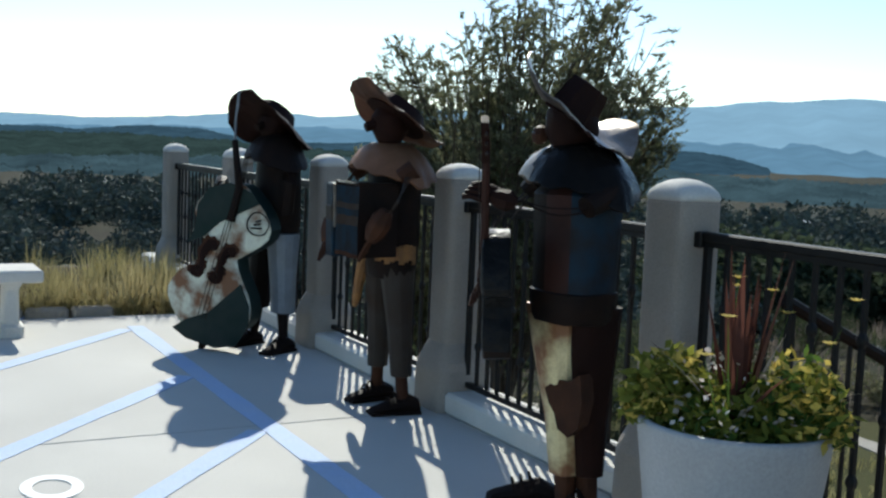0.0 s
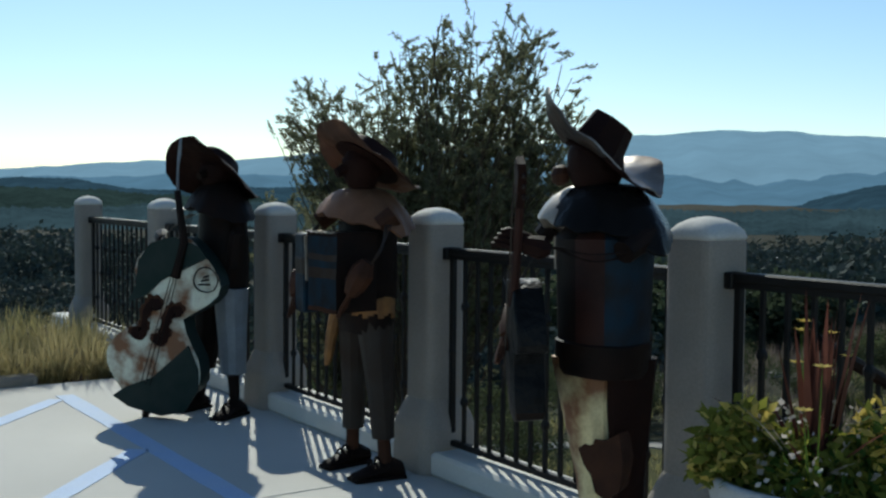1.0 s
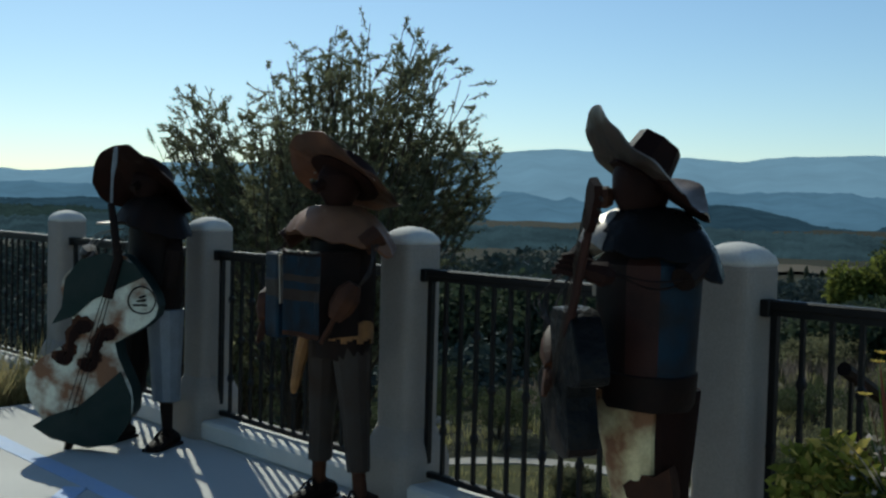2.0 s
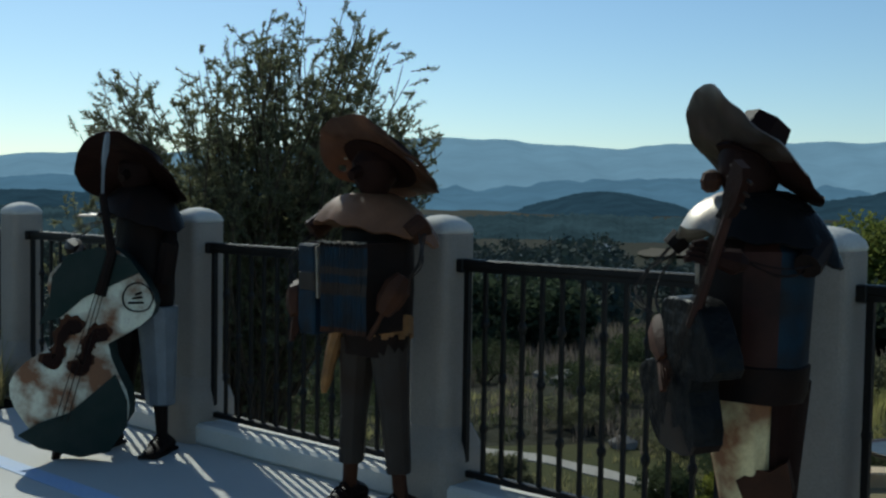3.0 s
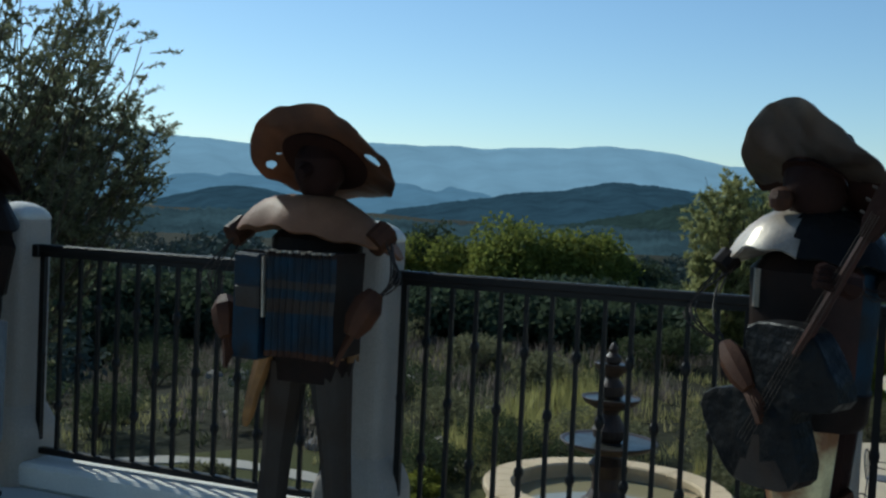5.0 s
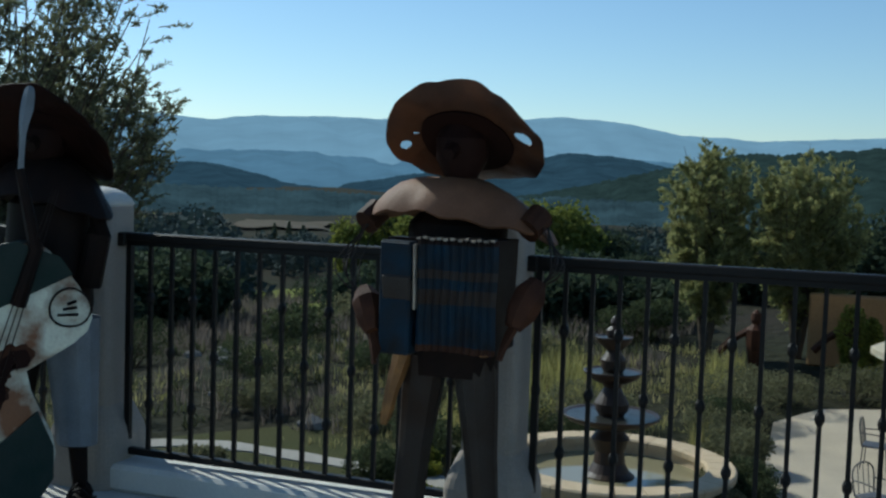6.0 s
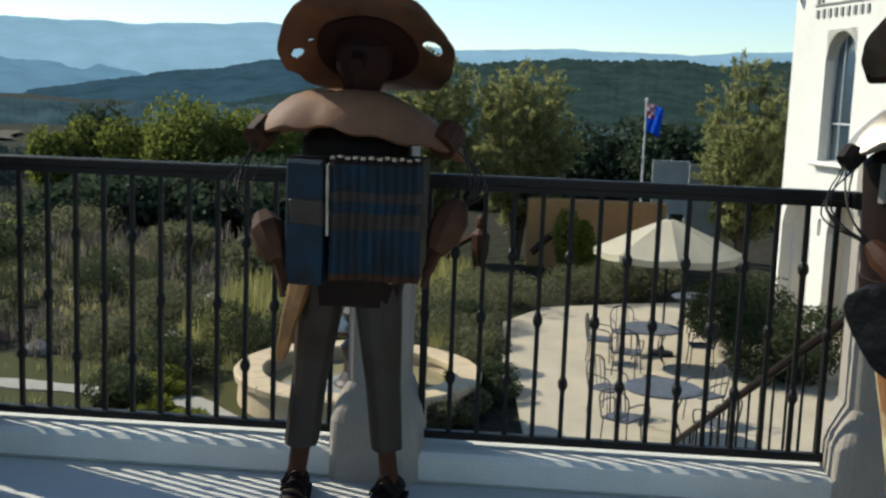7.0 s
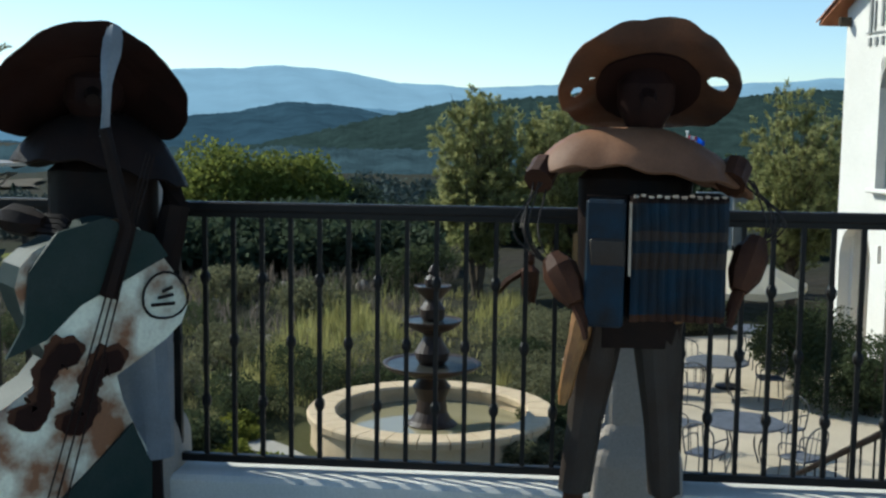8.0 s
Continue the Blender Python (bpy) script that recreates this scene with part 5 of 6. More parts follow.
def free_ground(x, y):
    """True where nothing is paved or built in the garden."""
    if math.hypot(x - 13.65, y - 2.27) < 2.6 or (y < 1.1 and x < 27) or x < 3.2:
        return False
    return not any(math.hypot(x - px, y - py) < 0.75 for px, py in PATH_LINE)


PATH_LINE = [site(p.x, p.y) for p in curve_pts([(6.5, 14.2, 0), (9.2, 12.5, 0), (12.2, 11.1, 0), (13.4, 9.4, 0), (13.3, 7.0, 0), (12.9, 4.6, 0), (11.0, 2.9, 0), (10.2, 0.6, 0)], 8)]


def build_scrub(name, n, area, leaf, lo, hi, width, count, label, seed, stiff=0.5, bend=0.5):
    """Tufts of stalks and leaves scattered over the garden slope."""
    rng = random.Random(seed)
    v, f = [], []
    k = 0
    while k < n:
        x, y = rng.uniform(area[0], area[1]), rng.uniform(area[2], area[3])
        if not free_ground(x, y) or noise.noise(Vector((x * 0.22 + seed, y * 0.22, 0))) < -0.08:
            k += 0.25
            continue
        k += 1
        h = rng.uniform(lo, hi)
        zb = gz(x, y)
        far = 1 + max(0, x - 16) / 30
        for j in range(count):
            a, lean = rng.uniform(0, 6.28), abs(rng.gauss(0, stiff))
            blade(v, f, (x + rng.gauss(0, 0.09) * far, y + rng.gauss(0, 0.09) * far, zb - 0.02), (lean * math.cos(a), lean * math.sin(a), 1), h * rng.uniform(0.5, 1.1) * far, width * far, bend, 2)
    ob = new(name, raw(name, v, f, [leaf]))
    tagged(ob, label, "plants", kind="stuff")


build_scrub("rough_grass", 1500, (4, 30, 1.0, 15), leafy("rough_grass", (0.22, 0.22, 0.075), (0.34, 0.295, 0.15), 0.5), 0.12, 0.34, 0.011, 11, "rough green and straw-coloured grass in the garden", 15)
build_scrub("tall_grass", 420, (14.5, 27, 1.1, 6.5), leafy("tall_grass", (0.25, 0.25, 0.08), (0.36, 0.32, 0.13), 0.5), 0.4, 0.8, 0.011, 16, "tall yellow-green grass beside the fountain", 19, 0.3, 0.4)
build_scrub("dry_scrub", 2100, (15, 48, 3.5, 34), leafy("dry_scrub", (0.18, 0.15, 0.13), (0.12, 0.105, 0.08), 0.5), 0.25, 0.6, 0.014, 12, "grey-mauve dry stalky scrub on the slope", 16, 0.45, 0.3)
build_scrub("low_scrub", 1000, (14, 52, 3, 40), leafy("low_scrub", (0.06, 0.07, 0.035), (0.085, 0.09, 0.045), 0.45), 0.2, 0.5, 0.03, 14, "low dark green scrub on the slope", 17, 0.9, 0.4)


def sheet(name, outline, z, material, label, category, thick=0.08):
    bm = bmesh.new()
    outline = [site(x, y) for x, y in outline]
    loft(bm, [[Vector((x, y, z - thick)) for x, y in outline], [Vector((x, y, z)) for x, y in outline]])
    return tagged(part(name, bm, material), label, category, kind="structure")


def blob(cx, cy, rx, ry, n=28, wob=0.08, seed=1):
    rng = random.Random(seed)
    return [(cx + rx * (1 + wob * math.sin(3 * a + seed)) * math.cos(a), cy + ry * (1 + wob * math.cos(2 * a + seed)) * math.sin(a)) for a in np.linspace(0, 2 * math.pi, n + 1)[:-1]]


sheet("pavement", [(7.2, -9.5), (25.5, -9.5), (24.5, -6.5), (23.4, -3.5), (22.4, -1.4), (20.4, -0.45), (16.4, -0.45), (14.6, -0.7), (11.5, -0.85), (7.2, -1.0)], BASE + 0.06, PATIO, "sandy paved patio below the terrace", "patio", 0.12)
sheet("lawn", blob(9.5, 6.5, 6.8, 5.4, seed=2), BASE + 0.03, LAWN, "patchy green lawn beyond the fence", "lawn", 0.3)


def build_path():
    bm = bmesh.new()
    pts = [Vector((x, y, 0)) for x, y in PATH_LINE]
    rows = []
    for i, p in enumerate(pts):
        d = (pts[min(i + 1, len(pts) - 1)] - pts[max(i - 1, 0)]).normalized()
        s = Vector((-d.y, d.x, 0)) * (0.25 + 0.04 * math.sin(i * 1.3))
        rows.append([(p.x + s.x, p.y + s.y, BASE - 0.1), (p.x + s.x, p.y + s.y, BASE + 0.055), (p.x - s.x, p.y - s.y, BASE + 0.055), (p.x - s.x, p.y - s.y, BASE - 0.1)])
    loft(bm, rows)
    tagged(part("path", bm, PALEPATH), "pale narrow garden path curving to the fountain", "path", kind="structure")


build_path()
def build_field(name, az0, az1, d0, d1, lift, material, label):
    """A patch of open ground seen across the valley."""
    bm = bmesh.new()
    rows = []
    for i in range(13):
        f = i / 12
        row = []
        for k in range(15):
            a = radians(az0 + (az1 - az0) * k / 14 + 0.3 * math.sin(5 * f))
            d = d0 + (d1 - d0) * f + 0.05 * (d1 - d0) * math.sin(k * 0.9)
            x, y = -4 + d * math.cos(a), -1 + d * math.sin(a)
            row.append(Vector((x, y, gz(x, y) + lift)))
        rows.append(row)
    loft(bm, rows, cap=False, closed=False)
    tagged(part(name, bm, material), label, "field", kind="structure")


build_field("meadow", 22.3, 30.8, 50, 73, 0.25, MEADOW, "sunlit yellow-green meadow below the terrace")
build_field("meadow", 26.0, 30.6, 320, 400, 1.0, TANFIELD, "pale tan field far across the valley")


def build_cypress(az, dist, h):
    x, y = -4 + dist * math.cos(radians(az)), -3 + dist * math.sin(radians(az))
    rng = np.random.default_rng(int(az * 10))
    root = empty("cypress", (x, y, gz(x, y)), "slender dark cypress in the valley", "tree", group="valley cypresses")
    n = 900
    u = rng.uniform(0.03, 1, n)
    a = rng.uniform(0, 6.28, n)
    r = 0.11 * h * np.sin(np.pi * np.clip(u, 0, 1) ** 0.7) ** 0.8 * rng.uniform(0.7, 1.05, n)
    v, f = leaves(rng, np.stack([r * np.cos(a), r * np.sin(a), u * h], 1), 0.35, 0.09, -1.5)
    ob = new("crown", raw("crown", v, f, [DARKTREE]))
    ob.parent = root
    bm = bmesh.new()
    tube(bm, [(0, 0, -0.3), (0, 0, h * 0.8)], [0.12, 0.03], 6)
    part("trunk", bm, BARK, root)


for az, h in ((29.3, 5.6), (28.55, 6.0), (27.8, 5.5)):
    build_cypress(az, 205, h)


# ---------------------------------------------------------------- fountain
def build_fountain(cx, cy):
    root = empty("fountain", (cx, cy, BASE), "three-tiered dark stone fountain in a round sandstone basin", "fountain")
    bm = bmesh.new()
    lathe(bm, (0, 0, 0), [(2.0, 0.0), (1.98, 0.42), (1.62, 0.42), (1.62, 0.05)], 64, cap=False)
    part("basin", bm, SANDSTONE, root, "sandstone basin wall")
    n = 26
    for k in range(n):
        bm = bmesh.new()
        a0, a1 = 2 * math.pi * k / n + 0.004, 2 * math.pi * (k + 1) / n - 0.004
        rows = []
        for a in np.linspace(a0, a1, 4):
            rows.append([(r * math.cos(a), r * math.sin(a), z) for r, z in ((1.58, 0.425), (2.05, 0.425), (2.06, 0.52), (2.03, 0.55), (1.6, 0.55), (1.57, 0.52))])
        loft(bm, rows)
        part("coping_stone", bm, SANDSTONE, root)
    bm = bmesh.new()
    lathe(bm, (0, 0, 0), [(1.62, 0.28), (0.01, 0.281)], 48, cap=False)
    part("water", bm, WATER, root, "rippled water", smooth=True)
    bm = bmesh.new()
    lathe(bm, (0, 0, 0), [(0.42, 0.1), (0.42, 0.3), (0.34, 0.36), (0.26, 0.5), (0.24, 0.7), (0.32, 0.92), (0.22, 1.04), (0.2, 1.13)], 24)
    part("pedestal", bm, BRONZE, root)
    for r, z in ((0.8, 1.19), (0.48, 1.91), (0.3, 2.48)):
        bm = bmesh.new()
        lathe(bm, (0, 0, 0), [(0.16, z - 0.08), (r * 0.55, z - 0.06), (r * 0.9, z + 0.03), (r, z + 0.1), (r * 1.02, z + 0.125), (r * 0.97, z + 0.125), (r * 0.8, z + 0.06), (0.1, z + 0.02)], 36)
        part("bowl", bm, BRONZE, root, smooth=True)
        bm = bmesh.new()
        lathe(bm, (0, 0, 0), [(r * 0.94, z + 0.104), (0.08, z + 0.106)], 36, cap=False)
        part("bowl_water", bm, BOWLWATER, root)
    bm = bmesh.new()
    lathe(bm, (0, 0, 0), [(0.16, 1.25), (0.27, 1.38), (0.29, 1.5), (0.2, 1.65), (0.14, 1.76), (0.18, 1.86)], 20)
    lathe(bm, (0, 0, 0), [(0.12, 1.97), (0.2, 2.08), (0.21, 2.22), (0.12, 2.35), (0.12, 2.44)], 20)
    part("stem", bm, BRONZE, root)
    bm = bmesh.new()
    lathe(bm, (0, 0, 0), [(0.08, 2.55), (0.14, 2.63), (0.14, 2.71), (0.07, 2.78), (0.08, 2.84), (0.05, 2.9), (0.01, 2.95)], 16)
    part("finial", bm, BRONZE, root)


build_fountain(13.65, 2.27)


# ---------------------------------------------------------------- patio furniture
def build_table(x, y, r=0.6, first=None):
    root = empty("patio_table", (x, y, BASE + 0.06), "round grey metal mesh patio table", "table", group="patio tables")
    bm = bmesh.new()
    lathe(bm, (0, 0, 0), [(r, 0.70), (r, 0.725), (r - 0.03, 0.735), (0.01, 0.735), (0.01, 0.715), (r - 0.04, 0.71)], 36, cap=False)
    part("tabletop", bm, TABLEMETAL, root)
    for k in range(4):
        a = math.pi / 4 + k * math.pi / 2
        bm = bmesh.new()
        tube(bm, curve_pts([(0.4 * math.cos(a), 0.4 * math.sin(a), 0.71), (0.28 * math.cos(a), 0.28 * math.sin(a), 0.35), (0.42 * math.cos(a), 0.42 * math.sin(a), 0.0)], 5), 0.014, 6)
        part("leg", bm, PATIOMETAL, root)
    return root


def build_chair(x, y, rz):
    root = empty("patio_chair", (x, y, BASE + 0.06), "wrought-metal patio chair with arms and a grey seat", "chair", group="patio chairs", rz=rz)
    bm = bmesh.new()
    box(bm, (0, 0, 0.43), (0.46, 0.46, 0.035), bevel=0.012)
    part("seat", bm, TABLEMETAL, root, "grey woven metal seat")
    bm = bmesh.new()
    tube(bm, curve_pts([(-0.22, -0.22, 0.43), (-0.27, -0.23, 0.8), (-0.28, 0, 0.92), (-0.27, 0.23, 0.8), (-0.22, 0.22, 0.43)], 6), 0.013, 6)
    for k in (-0.12, 0, 0.12):
        tube(bm, [(-0.22, k, 0.43), (-0.28, k, 0.88)], 0.007, 5)
    part("backrest", bm, PATIOMETAL, root)
    for s in (-1, 1):
        bm = bmesh.new()
        tube(bm, curve_pts([(-0.26, 0.23 * s, 0.66), (0.0, 0.26 * s, 0.67), (0.2, 0.25 * s, 0.62), (0.21, 0.23 * s, 0.43)], 5), 0.012, 6)
        part("armrest", bm, PATIOMETAL, root)
        for u in (-0.2, 0.2):
            bm = bmesh.new()
            tube(bm, [(u, 0.2 * s, 0.43), (u * 1.15, 0.22 * s, 0.0)], 0.012, 6)
            part("leg", bm, PATIOMETAL, root)
    return root


build_table(12.6, -2.62)
build_table(17.1, -2.9)
build_table(20.9, -4.3, 0.5)
chair0 = build_chair(11.85, -1.95, -35)
for x, y, rz in ((11.8, -3.3, 40), (13.4, -3.4, 130), (13.5, -1.85, -130), (16.2, -2.4, -20), (17.1, -3.9, 90), (18.0, -2.5, 190), (17.2, -1.95, -100), (20.0, -4.3, 0), (20.9, -5.2, 90)):
    copy_thing(chair0, pose(x, y, BASE + 0.06, 0, 0, rz))


def build_umbrella(x, y):
    root = empty("patio_umbrella", (x, y, BASE + 0.06), "open cream canvas patio umbrella", "umbrella")
    bm = bmesh.new()
    tube(bm, [(0, 0, 0), (0, 0, 2.88)], 0.022, 8)
    lathe(bm, (0, 0, 0), [(0.25, 0.0), (0.24, 0.06), (0.06, 0.1), (0.03, 0.2)], 20)
    part("pole", bm, IRON, root)
    n, R = 8, 1.48
    for k in range(n):
        a0, a1 = 2 * math.pi * k / n, 2 * math.pi * (k + 1) / n
        bm = bmesh.new()
        rows = []
        for f in np.linspace(0.06, 1, 7):
            row = []
            for g in np.linspace(0, 1, 5):
                a = a0 + (a1 - a0) * g
                sag = -0.05 * f * math.sin(math.pi * g)
                chord = math.cos(math.pi / n) / math.cos((g - 0.5) * 2 * math.pi / n)
                row.append(Vector((R * f * chord * math.cos(a), R * f * chord * math.sin(a), 2.8 - 0.66 * f ** 1.1 + sag)))
            rows.append(row)
        loft(bm, rows, cap=False, closed=False)
        low = rows[-1]
        loft(bm, [low, [p + Vector((0, 0, -0.13)) for p in low]], cap=False, closed=False)
        bmesh.ops.solidify(bm, geom=bm.faces[:], thickness=0.004)
        part("canopy_panel", bm, CANVAS, root)
        bm = bmesh.new()
        tube(bm, [(0, 0, 2.75), (R * math.cos(a0), R * math.sin(a0), 2.11)], 0.008, 4)
        part("rib", bm, IRON, root)


build_umbrella(18.0, -3.26)


# ---------------------------------------------------------------- stair handrail below the terrace
def build_stair():
    root = empty("staircase", (0.3, -2.55, 0), "stucco staircase with an iron handrail going down to the patio", "stairs", kind="structure")
    n = 21
    for k in range(n):
        bm = bmesh.new()
        z = FLOOR - 0.176 * (k + 1)
        box(bm, (0.2 + 0.4 * k, -0.35, z - 0.25), (0.41, 1.1, 0.5), bevel=0.01)
        part("step", bm, STUCCO, root)
    bm = bmesh.new()
    slope = -0.44
    tube(bm, [(0.0, 0.6, 0.82), (8.4, 0.6, 0.82 + slope * 8.4)], 0.028, 8)
    tube(bm, [(0.0, 0.6, 0.02), (8.4, 0.6, 0.02 + slope * 8.4)], 0.016, 6)
    part("handrail", bm, DARKSTEEL, root, "dark iron handrail")
    me = None
    for k in range(26):
        if me is None:
            bm = bmesh.new()
            box(bm, (0, 0, 0.4), (0.014, 0.014, 0.8))
            me = mesh_of("stair_baluster", bm, IRON)
        ob = new("stair_baluster", me)
        ob.parent = root
        ob.location = (0.06 + 0.33 * k, 0.6, 0.02 + slope * (0.06 + 0.33 * k))


build_stair()
# ---------------------------------------------------------------- white building
def build_house():
    C = Vector((18.3, -7.5, BASE))
    root = empty("winery_building", C, "white stucco building with a clay-tile roof and arched openings", "building", rz=15.0)
    root.scale = (0.935, 0.935, 0.935)
    # local axes: x along the sunlit gable wall away from the terrace, y out of that wall; the shaded wall runs to -y
    W, D, H = 4.55, 9.0, 8.6
    th = 0.3

    def arch_wall(length, height, openings, thick):
        """A wall in the xz plane with arched openings (centre, sill, width, spring height)."""
        bm = bmesh.new()
        xs = sorted({0.0, length, *[c - w / 2 for c, s, w, h in openings], *[c + w / 2 for c, s, w, h in openings]})
        for x0, x1 in zip(xs, xs[1:]):
            mid = (x0 + x1) / 2
            here = [o for o in openings if abs(o[0] - mid) < o[2] / 2]
            z = 0.0
            for c, s, w, h in sorted(here, key=lambda o: o[1]):
                if s > z:
                    box(bm, (mid, -thick / 2, (z + s) / 2), (x1 - x0, thick, s - z))
                n = 12
                for k in range(n):
                    u0, u1 = -w / 2 + w * k / n, -w / 2 + w * (k + 1) / n
                    a0, a1 = math.sqrt(max(0, (w / 2) ** 2 - u0 ** 2)), math.sqrt(max(0, (w / 2) ** 2 - u1 ** 2))
                    topz = h + w / 2 + 0.05
                    P = [Vector((c + u0, 0, h + a0)), Vector((c + u1, 0, h + a1)), Vector((c + u1, 0, topz)), Vector((c + u0, 0, topz))]
                    loft(bm, [P, [p + Vector((0, -thick, 0)) for p in P]])
                z = h + w / 2 + 0.05
            box(bm, (mid, -thick / 2, (z + height) / 2), (x1 - x0, thick, height - z))
        bmesh.ops.recalc_face_normals(bm, faces=bm.faces[:])
        return bm

    low = [(1.55, 0.0, 1.4, 2.6), (3.68, 0.0, 1.4, 2.6), (0.35, 2.5, 0.16, 2.9), (2.6, 2.5, 0.16, 2.85)]
    bm = arch_wall(W, H, low + [(2.3, 4.25, 1.3, 6.62)], th)
    # gable
    P = [Vector((0, 0, H)), Vector((W, 0, H)), Vector((W / 2, 0, H + 1.2))]
    loft(bm, [P, [p + Vector((0, -th, 0)) for p in P]])
    part("gable_wall", bm, WALLWHITE, root)
    bm = arch_wall(D - th, H, [(6.0, 0.0, 1.2, 2.0), (4.6, 4.3, 0.9, 5.6)], th)
    bmesh.ops.transform(bm, matrix=Matrix.Translation((th, -th, 0)) @ Matrix.Rotation(radians(-90), 4, "Z"), verts=bm.verts[:])
    part("side_wall", bm, WALLWHITE, root)
    bm = bmesh.new()
    box(bm, (W - th / 2, -D / 2 - th / 2, H / 2), (th, D - th, H))
    box(bm, (W / 2, -D + th / 2, H / 2), (W - 2 * th, th, H))
    part("rear_wall", bm, WALLWHITE, root)
    bm = bmesh.new()
    box(bm, (W / 2, -D / 2, 3.3), (W - 2 * th, D - 2 * th, 0.2))
    box(bm, (W / 2, -D / 2, -0.05), (W - 2 * th, D - 2 * th, 0.1))
    part("inner_floor", bm, PATIO, root)
    # shaded wall behind the arcade, and the porch that carries the arcade past the corner
    bm = bmesh.new()
    box(bm, (W / 2, -1.75, 1.6), (W - 2 * th, 0.15, 3.2))
    part("arcade_wall", bm, WALLWHITE, root)
    bm = arch_wall(2.4, 3.85, [(1.4, 0.0, 1.2, 2.85)], th)
    box(bm, (0.15, -1.75, 1.9), (0.3, 2.9, 3.8))
    box(bm, (1.2, -1.6, 3.72), (2.39, 2.6, 0.2))
    bmesh.ops.translate(bm, vec=(-2.4, -0.004, 0), verts=bm.verts[:])
    part("porch", bm, WALLWHITE, root, "low arched porch beside the gable")
    bm = bmesh.new()
    box(bm, (-1.2, -0.15, 3.88), (2.5, 0.46, 0.09), bevel=0.02)
    part("porch_coping", bm, TERRACOTTA, root, "worn clay coping on the porch")
    bm = bmesh.new()
    box(bm, (-0.16, -0.75, 5.5), (0.34, 0.8, 0.1), bevel=0.02)
    part("ledge", bm, WALLWHITE, root)
    for s, name in ((0, "roof"), (1, "roof")):
        bm = bmesh.new()
        ex = -0.5 if s == 0 else W + 0.75
        ez = H - 0.24 if s == 0 else H - 0.34
        P = [Vector((ex, 0.35, ez)), Vector((W / 2, 0.35, H + 1.22)), Vector((W / 2, 0.35, H + 1.32)), Vector((ex, 0.35, ez + 0.1))]
        loft(bm, [P, [p + Vector((0, -D - 0.6, 0)) for p in P]])
        roof = part(name, bm, TERRACOTTA, root, "clay-tile roof slope")
        me = None
        ln = (Vector((W / 2, 0, H + 1.32)) - Vector((ex, 0, ez + 0.1)))
        for r in range(8):
            for k in range(18 if s else 30):
                if me is None:
                    bm = bmesh.new()
                    rows = []
                    L = ln.length / 8 * 1.12
                    for q, rr in ((0.0, 0.1), (1.0, 0.085)):
                        rows.append([Vector((math.cos(a) * rr, math.sin(a) * rr, 0)) for a in np.linspace(0, math.pi, 7)] + [Vector((math.cos(a) * (rr - 0.018), math.sin(a) * (rr - 0.018), 0)) for a in np.linspace(math.pi, 0, 7)])
                        for v in rows[-1]:
                            v.z = q * L
                    loft(bm, rows)
                    d = ln.normalized()
                    side = Vector((0, 1, 0))
                    nrm = d.cross(side) if s else side.cross(d)
                    nrm = nrm if nrm.z > 0 else -nrm
                    m3 = Matrix((side, nrm, d)).transposed().to_4x4()
                    bmesh.ops.transform(bm, matrix=m3, verts=bm.verts[:])
                    me = mesh_of("roof_tile", bm, TERRACOTTA)
                ob = new("roof_tile", me)
                ob.parent = roof
                p = Vector((ex, 0.31 - 0.21 * k, ez + 0.1)) + ln * (r / 8) + Vector((-0.05 if s == 0 else 0.05, 0, -0.02))
                ob.location = p
    # rafter tails under the eaves and the gable overhang
    for x, z in ((0.15, 8.28), (W - 0.15, 8.28), (W * 0.5, 9.62), (W * 0.27, 9.1), (W * 0.73, 9.1)):
        bm = bmesh.new()
        box(bm, (x, 0.15, z), (0.12, 0.3, 0.22), bevel=0.015)
        part("rafter_tail", bm, BARK, root, "dark wooden rafter end")
    # arched window with frame, panes and sill
    wc, wh, z0, z1, zs = 2.3, 0.63, 4.27, 5.15, 6.62
    bm = bmesh.new()
    box(bm, (wc, -0.06, 4.21), (1.55, 0.5, 0.1), bevel=0.02)
    win = part("window", bm, WALLWHITE, root, "tall arched window in a deep reveal")
    bm = bmesh.new()
    pts = [(wc - wh, z0)] + [(wc - wh * math.cos(a), zs + wh * math.sin(a)) for a in np.linspace(0, math.pi, 15)] + [(wc + wh, z0)]
    tube(bm, [(x, -0.27, z) for x, z in pts] + [(wc - wh, -0.27, z0)], 0.045, 6)
    tube(bm, [(wc - wh, -0.27, z1), (wc + wh, -0.27, z1)], 0.03, 6)
    tube(bm, [(wc + 0.25, -0.27, z0), (wc + 0.25, -0.27, zs + 0.5)], 0.028, 6)
    part("frame", bm, FRAMEGREY, win)
    bm = bmesh.new()
    f = [bm.verts.new((x, -0.28, z)) for x, z in pts]
    bm.faces.new(f)
    part("pane", bm, GLASS, win, "dark reflective glass")
    # sign: plain raised strokes in place of lettering
    for k in range(5):
        bm = bmesh.new()
        x = 3.36 - 0.5 * k
        h = 0.86 if k == 0 else 0.66
        zc = 8.36 + 0.02 * k
        box(bm, (x + 0.1, 0.02, zc), (0.11, 0.04, h), bevel=0.01)
        box(bm, (x - 0.09, 0.02, zc - 0.04), (0.06, 0.04, h * 0.8), bevel=0.01)
        part("sign_shape", bm, SIGNGREY, root)
    bm = bmesh.new()
    box(bm, (2.38, 0.02, 7.93), (2.45, 0.03, 0.035))
    part("sign_line", bm, SIGNGREY, root)
    for k in range(9):
        bm = bmesh.new()
        box(bm, (3.46 - 0.27 * k, 0.02, 7.72), (0.1, 0.03, 0.2))
        part("sign_bar", bm, SIGNGREY, root)
    bm = bmesh.new()
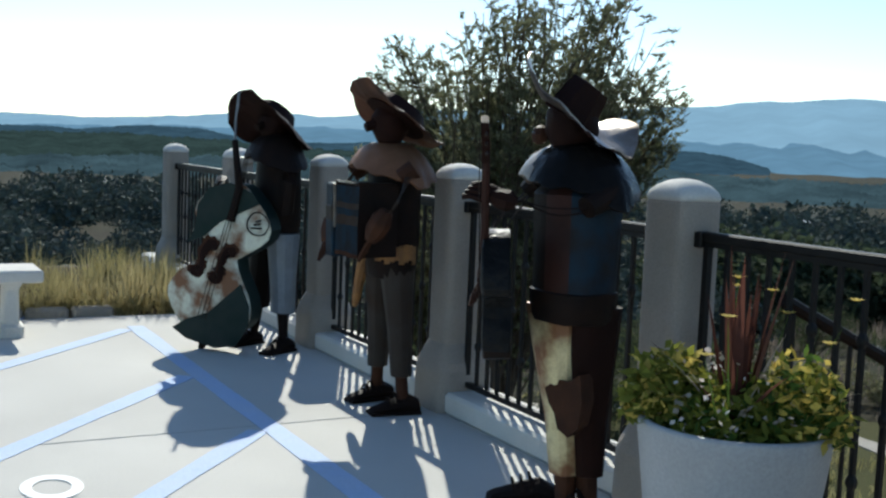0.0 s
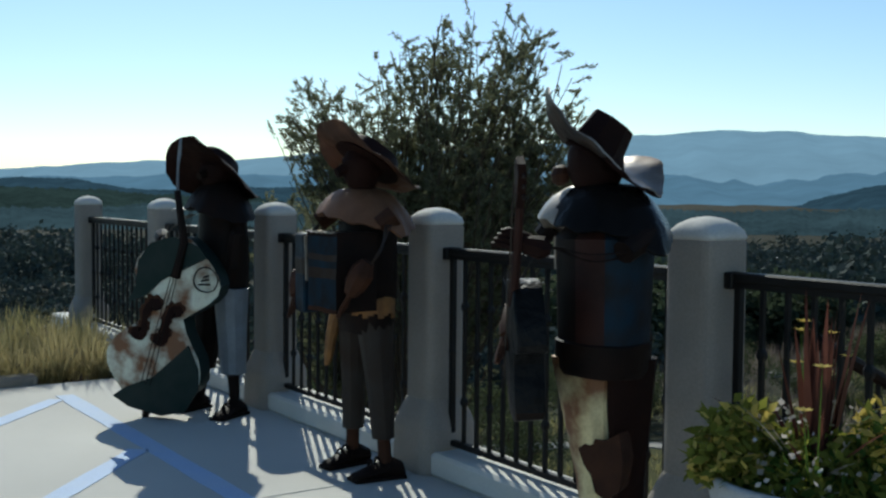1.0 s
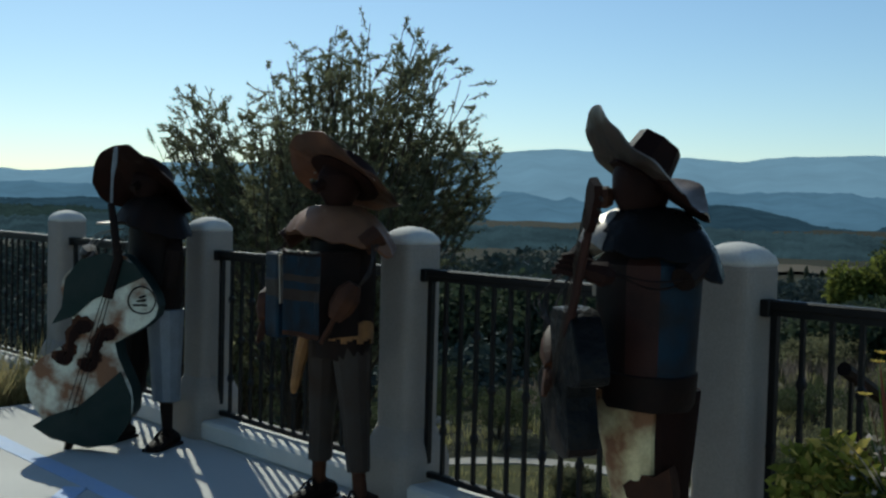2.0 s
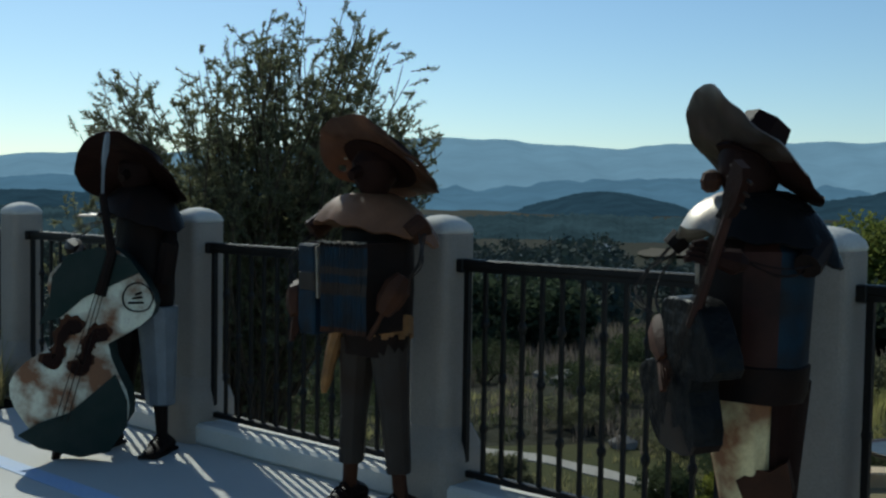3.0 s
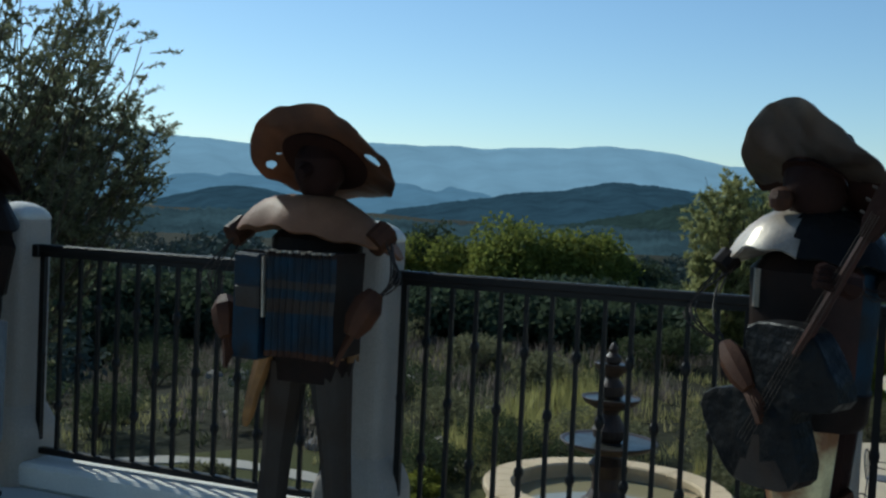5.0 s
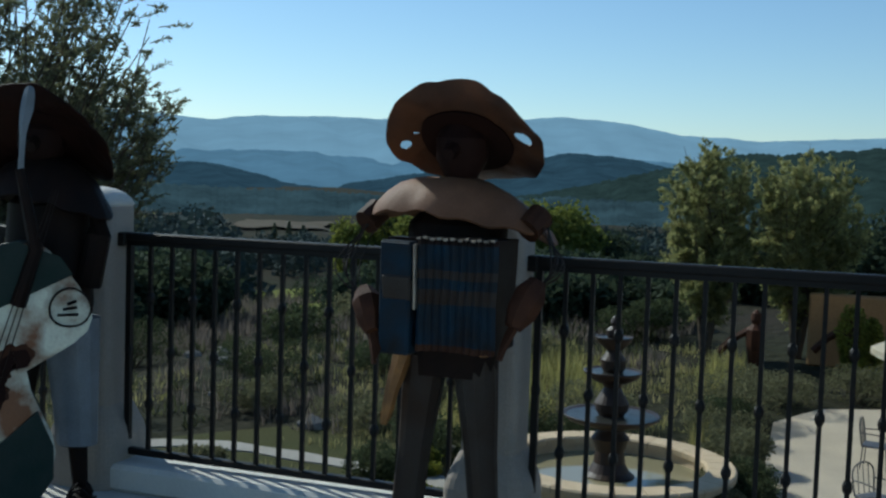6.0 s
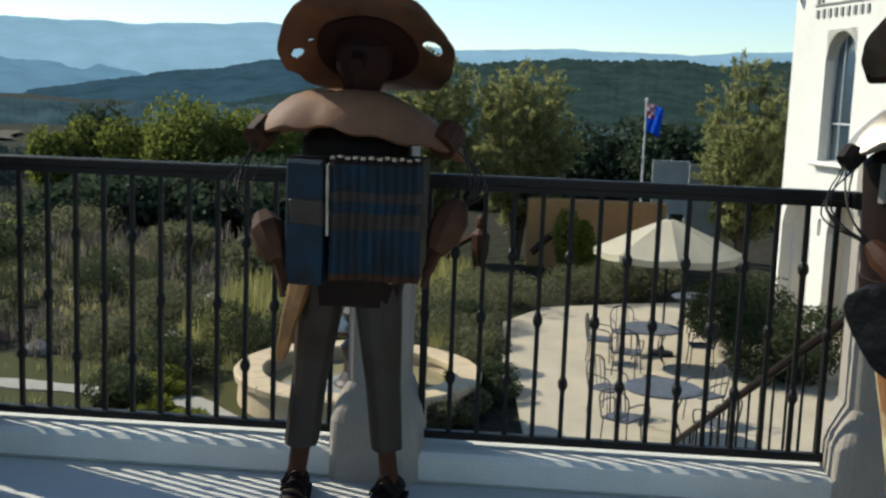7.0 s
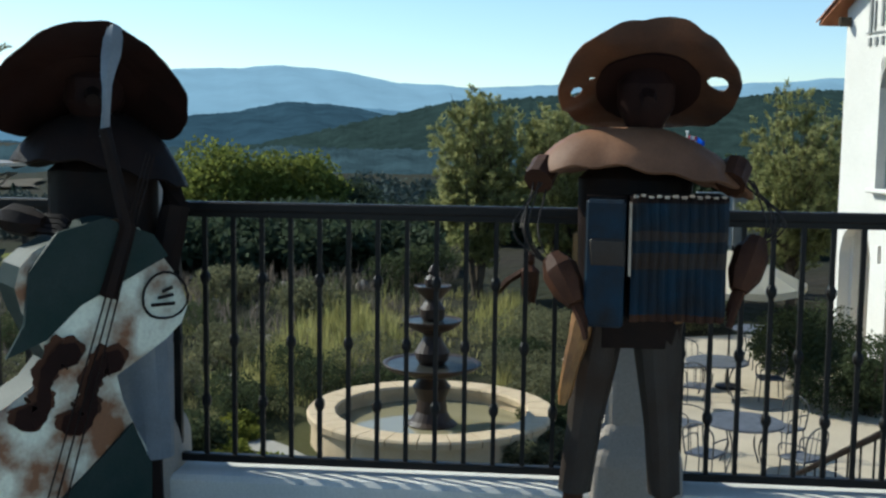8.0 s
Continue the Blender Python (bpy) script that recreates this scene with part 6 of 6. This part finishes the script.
    tube(bm, [(2.35, 0.02, 8.9), (2.35, 0.02, 9.4)], 0.06, 5)
    tube(bm, [(2.1, 0.02, 8.9), (2.6, 0.02, 8.9)], 0.045, 5)
    part("sign_emblem", bm, SIGNGREY, root)


build_house()


# ---------------------------------------------------------------- flag, frame, walls and small things beyond the patio
def build_flag(x, y, top):
    zb = gz(x, y)
    root = empty("flagpole", (x, y, zb), "white flagpole with a limp blue flag", "flagpole")
    bm = bmesh.new()
    tube(bm, [(0, 0, 0), (0, 0, top - zb)], [0.05, 0.03], 8)
    lathe(bm, (0, 0, 0), [(0.05, top - zb), (0.06, top - zb + 0.05), (0.02, top - zb + 0.1)], 10)
    part("pole", bm, WALLWHITE, root)
    bm = bmesh.new()
    h = top - zb - 0.08
    rows = []
    for i in range(9):
        f = i / 8
        rows.append([Vector((0.1 * math.sin(9 * f + 3 * g), -0.04 - 0.56 * f * (1 - 0.25 * g), h - 0.95 * g - 0.2 * f * f)) for g in np.linspace(0, 1, 9)])
    fs = loft(bm, rows, cap=False, closed=False)
    for f in fs:
        c = f.calc_center_median()
        if c.z > h - 0.45 - 0.2 * ((-c.y - 0.04) / 0.56) ** 2 and -c.y < 0.3:
            f.material_index = 1 if (int((h - c.z) * 9) + int(-c.y * 14)) % 2 else 2
    bmesh.ops.solidify(bm, geom=bm.faces[:], thickness=0.004)
    part("flag", bm, [FLAGBLUE, FLAGRED, FLAGWHITE], root, "blue flag with a red and white corner")


build_flag(33.8, -4.27, 1.43)


def build_backboard(x, y, top):
    zb = gz(x, y)
    root = empty("lattice_frame", (x, y, zb), "grey square framed structure on posts", "frame")
    H = top - zb
    for s in (-0.55, 0, 0.55):
        bm = bmesh.new()
        box(bm, (0, s, H / 2), (0.1, 0.08, H))
        part("post", bm, FRAMEGREY, root)
    for z in (0.05, 0.9, 1.7):
        bm = bmesh.new()
        box(bm, (0, 0, H - z), (0.09, 1.15, 0.08))
        part("rail", bm, FRAMEGREY, root)
    bm = bmesh.new()
    box(bm, (0.05, -0.0, H - 0.85), (0.03, 1.1, 1.6))
    part("panel", bm, FRAMEGREY, root)
    bm = bmesh.new()
    box(bm, (0.3, -1.25, H / 2 - 0.05), (0.15, 1.2, H - 0.1))
    part("side_panel", bm, SIGNGREY, root)


build_backboard(32.0, -5.0, -0.45)
bm = bmesh.new()
box(bm, (29.5, -2.5, gz(29.5, -2.5) + 1.05), (0.6, 4.2, 2.1), bevel=0.05)
tagged(part("wall_ochre", bm, EARTHWALL), "low ochre earth wall beyond the shrubs", "wall", kind="structure")


def build_sculpture(x, y, h, seed):
    rng = random.Random(seed)
    bm = bmesh.new()
    loft(bm, [ring((0, 0, z * h), r * h, r * h * 0.8, 10) for z, r in ((0.0, 0.1), (0.3, 0.12), (0.5, 0.16), (0.72, 0.17), (0.8, 0.07), (0.86, 0.09), (0.95, 0.08), (1.0, 0.02))])
    tube(bm, [(0, 0.1 * h, 0.7 * h), (0.1, 0.32 * h, 0.55 * h), (0.1, 0.5 * h, 0.35 * h)], 0.06 * h, 6)
    ob = part("garden_sculpture", bm, RUST)
    ob.location = (x, y, gz(x, y) - 0.02)
    tagged(ob, "dark rusty metal sculpture standing among the shrubs", "sculpture", group="garden sculptures")


build_sculpture(26.0, 0.85, 1.9, 1)
build_sculpture(27.4, -1.6, 2.0, 2)


def build_cottage(x, y, w, d, h, rz, roof, label):
    zb = gz(x, y)
    root = empty("cottage", (x, y, zb), label, "house", group="valley houses", rz=rz)
    bm = bmesh.new()
    box(bm, (0, 0, h / 2 - 0.5), (w, d, h + 1.0))
    P = [Vector((-w / 2, -d / 2, h)), Vector((-w / 2, d / 2, h)), Vector((-w / 2, 0, h + d * 0.25))]
    loft(bm, [P, [p + Vector((w, 0, 0)) for p in P]])
    part("wall", bm, POTMAT, root)
    for s in (-1, 1):
        bm = bmesh.new()
        P = [Vector((-w / 2 - 0.4, 0, h + d * 0.25 + 0.05)), Vector((-w / 2 - 0.4, s * (d / 2 + 0.5), h - 0.2)), Vector((-w / 2 - 0.4, s * (d / 2 + 0.5), h - 0.05)), Vector((-w / 2 - 0.4, 0, h + d * 0.25 + 0.2))]
        loft(bm, [P, [p + Vector((w + 0.8, 0, 0)) for p in P]])
        part("roof", bm, roof, root)
    for k in range(3):
        for s in (-1, 1):
            bm = bmesh.new()
            box(bm, (-w / 3 + k * w / 3, s * d / 2, h * 0.55), (w * 0.12, 0.08, h * 0.3))
            part("window", bm, GLASS, root)


for az, dist, w, d, h, rz, roof, lab in ((33, 270, 11, 6, 3.2, 20, FRAMEGREY, "small pale valley house with a grey roof"), (37, 190, 7, 5, 3.0, 70, SIGNGREY, "small pale house among valley trees"), (43, 150, 6, 4, 3, 40, FRAMEGREY, "small pale valley house with a grey roof"), (80, 330, 7, 5, 2.6, 10, FRAMEGREY, "small pale house among valley trees"), (8.2, 85, 2.2, 3.6, 0.7, 5, WALLWHITE, "small low white shed among the trees")):
    build_cottage(dist * math.cos(radians(az)), dist * math.sin(radians(az)), w, d, h, rz, roof, lab)
# pale rocks scattered in the dry beds
rnd = random.Random(8)
for k in range(46):
    x, y = rnd.uniform(13, 34), rnd.uniform(4, 22)
    s = rnd.uniform(0.1, 0.32)
    bm = bmesh.new()
    bmesh.ops.create_icosphere(bm, subdivisions=1, radius=s)
    for vv in bm.verts:
        vv.co *= 1 + 0.3 * noise.noise(vv.co * 4 + Vector((x, y, 0)))
        vv.co.z *= 0.7
    ob = part("rock", bm, ROCK)
    ob.location = (x, y, gz(x, y) + 0.05)
    tagged(ob, "pale rock in the dry garden bed", "rock", group="garden rocks")
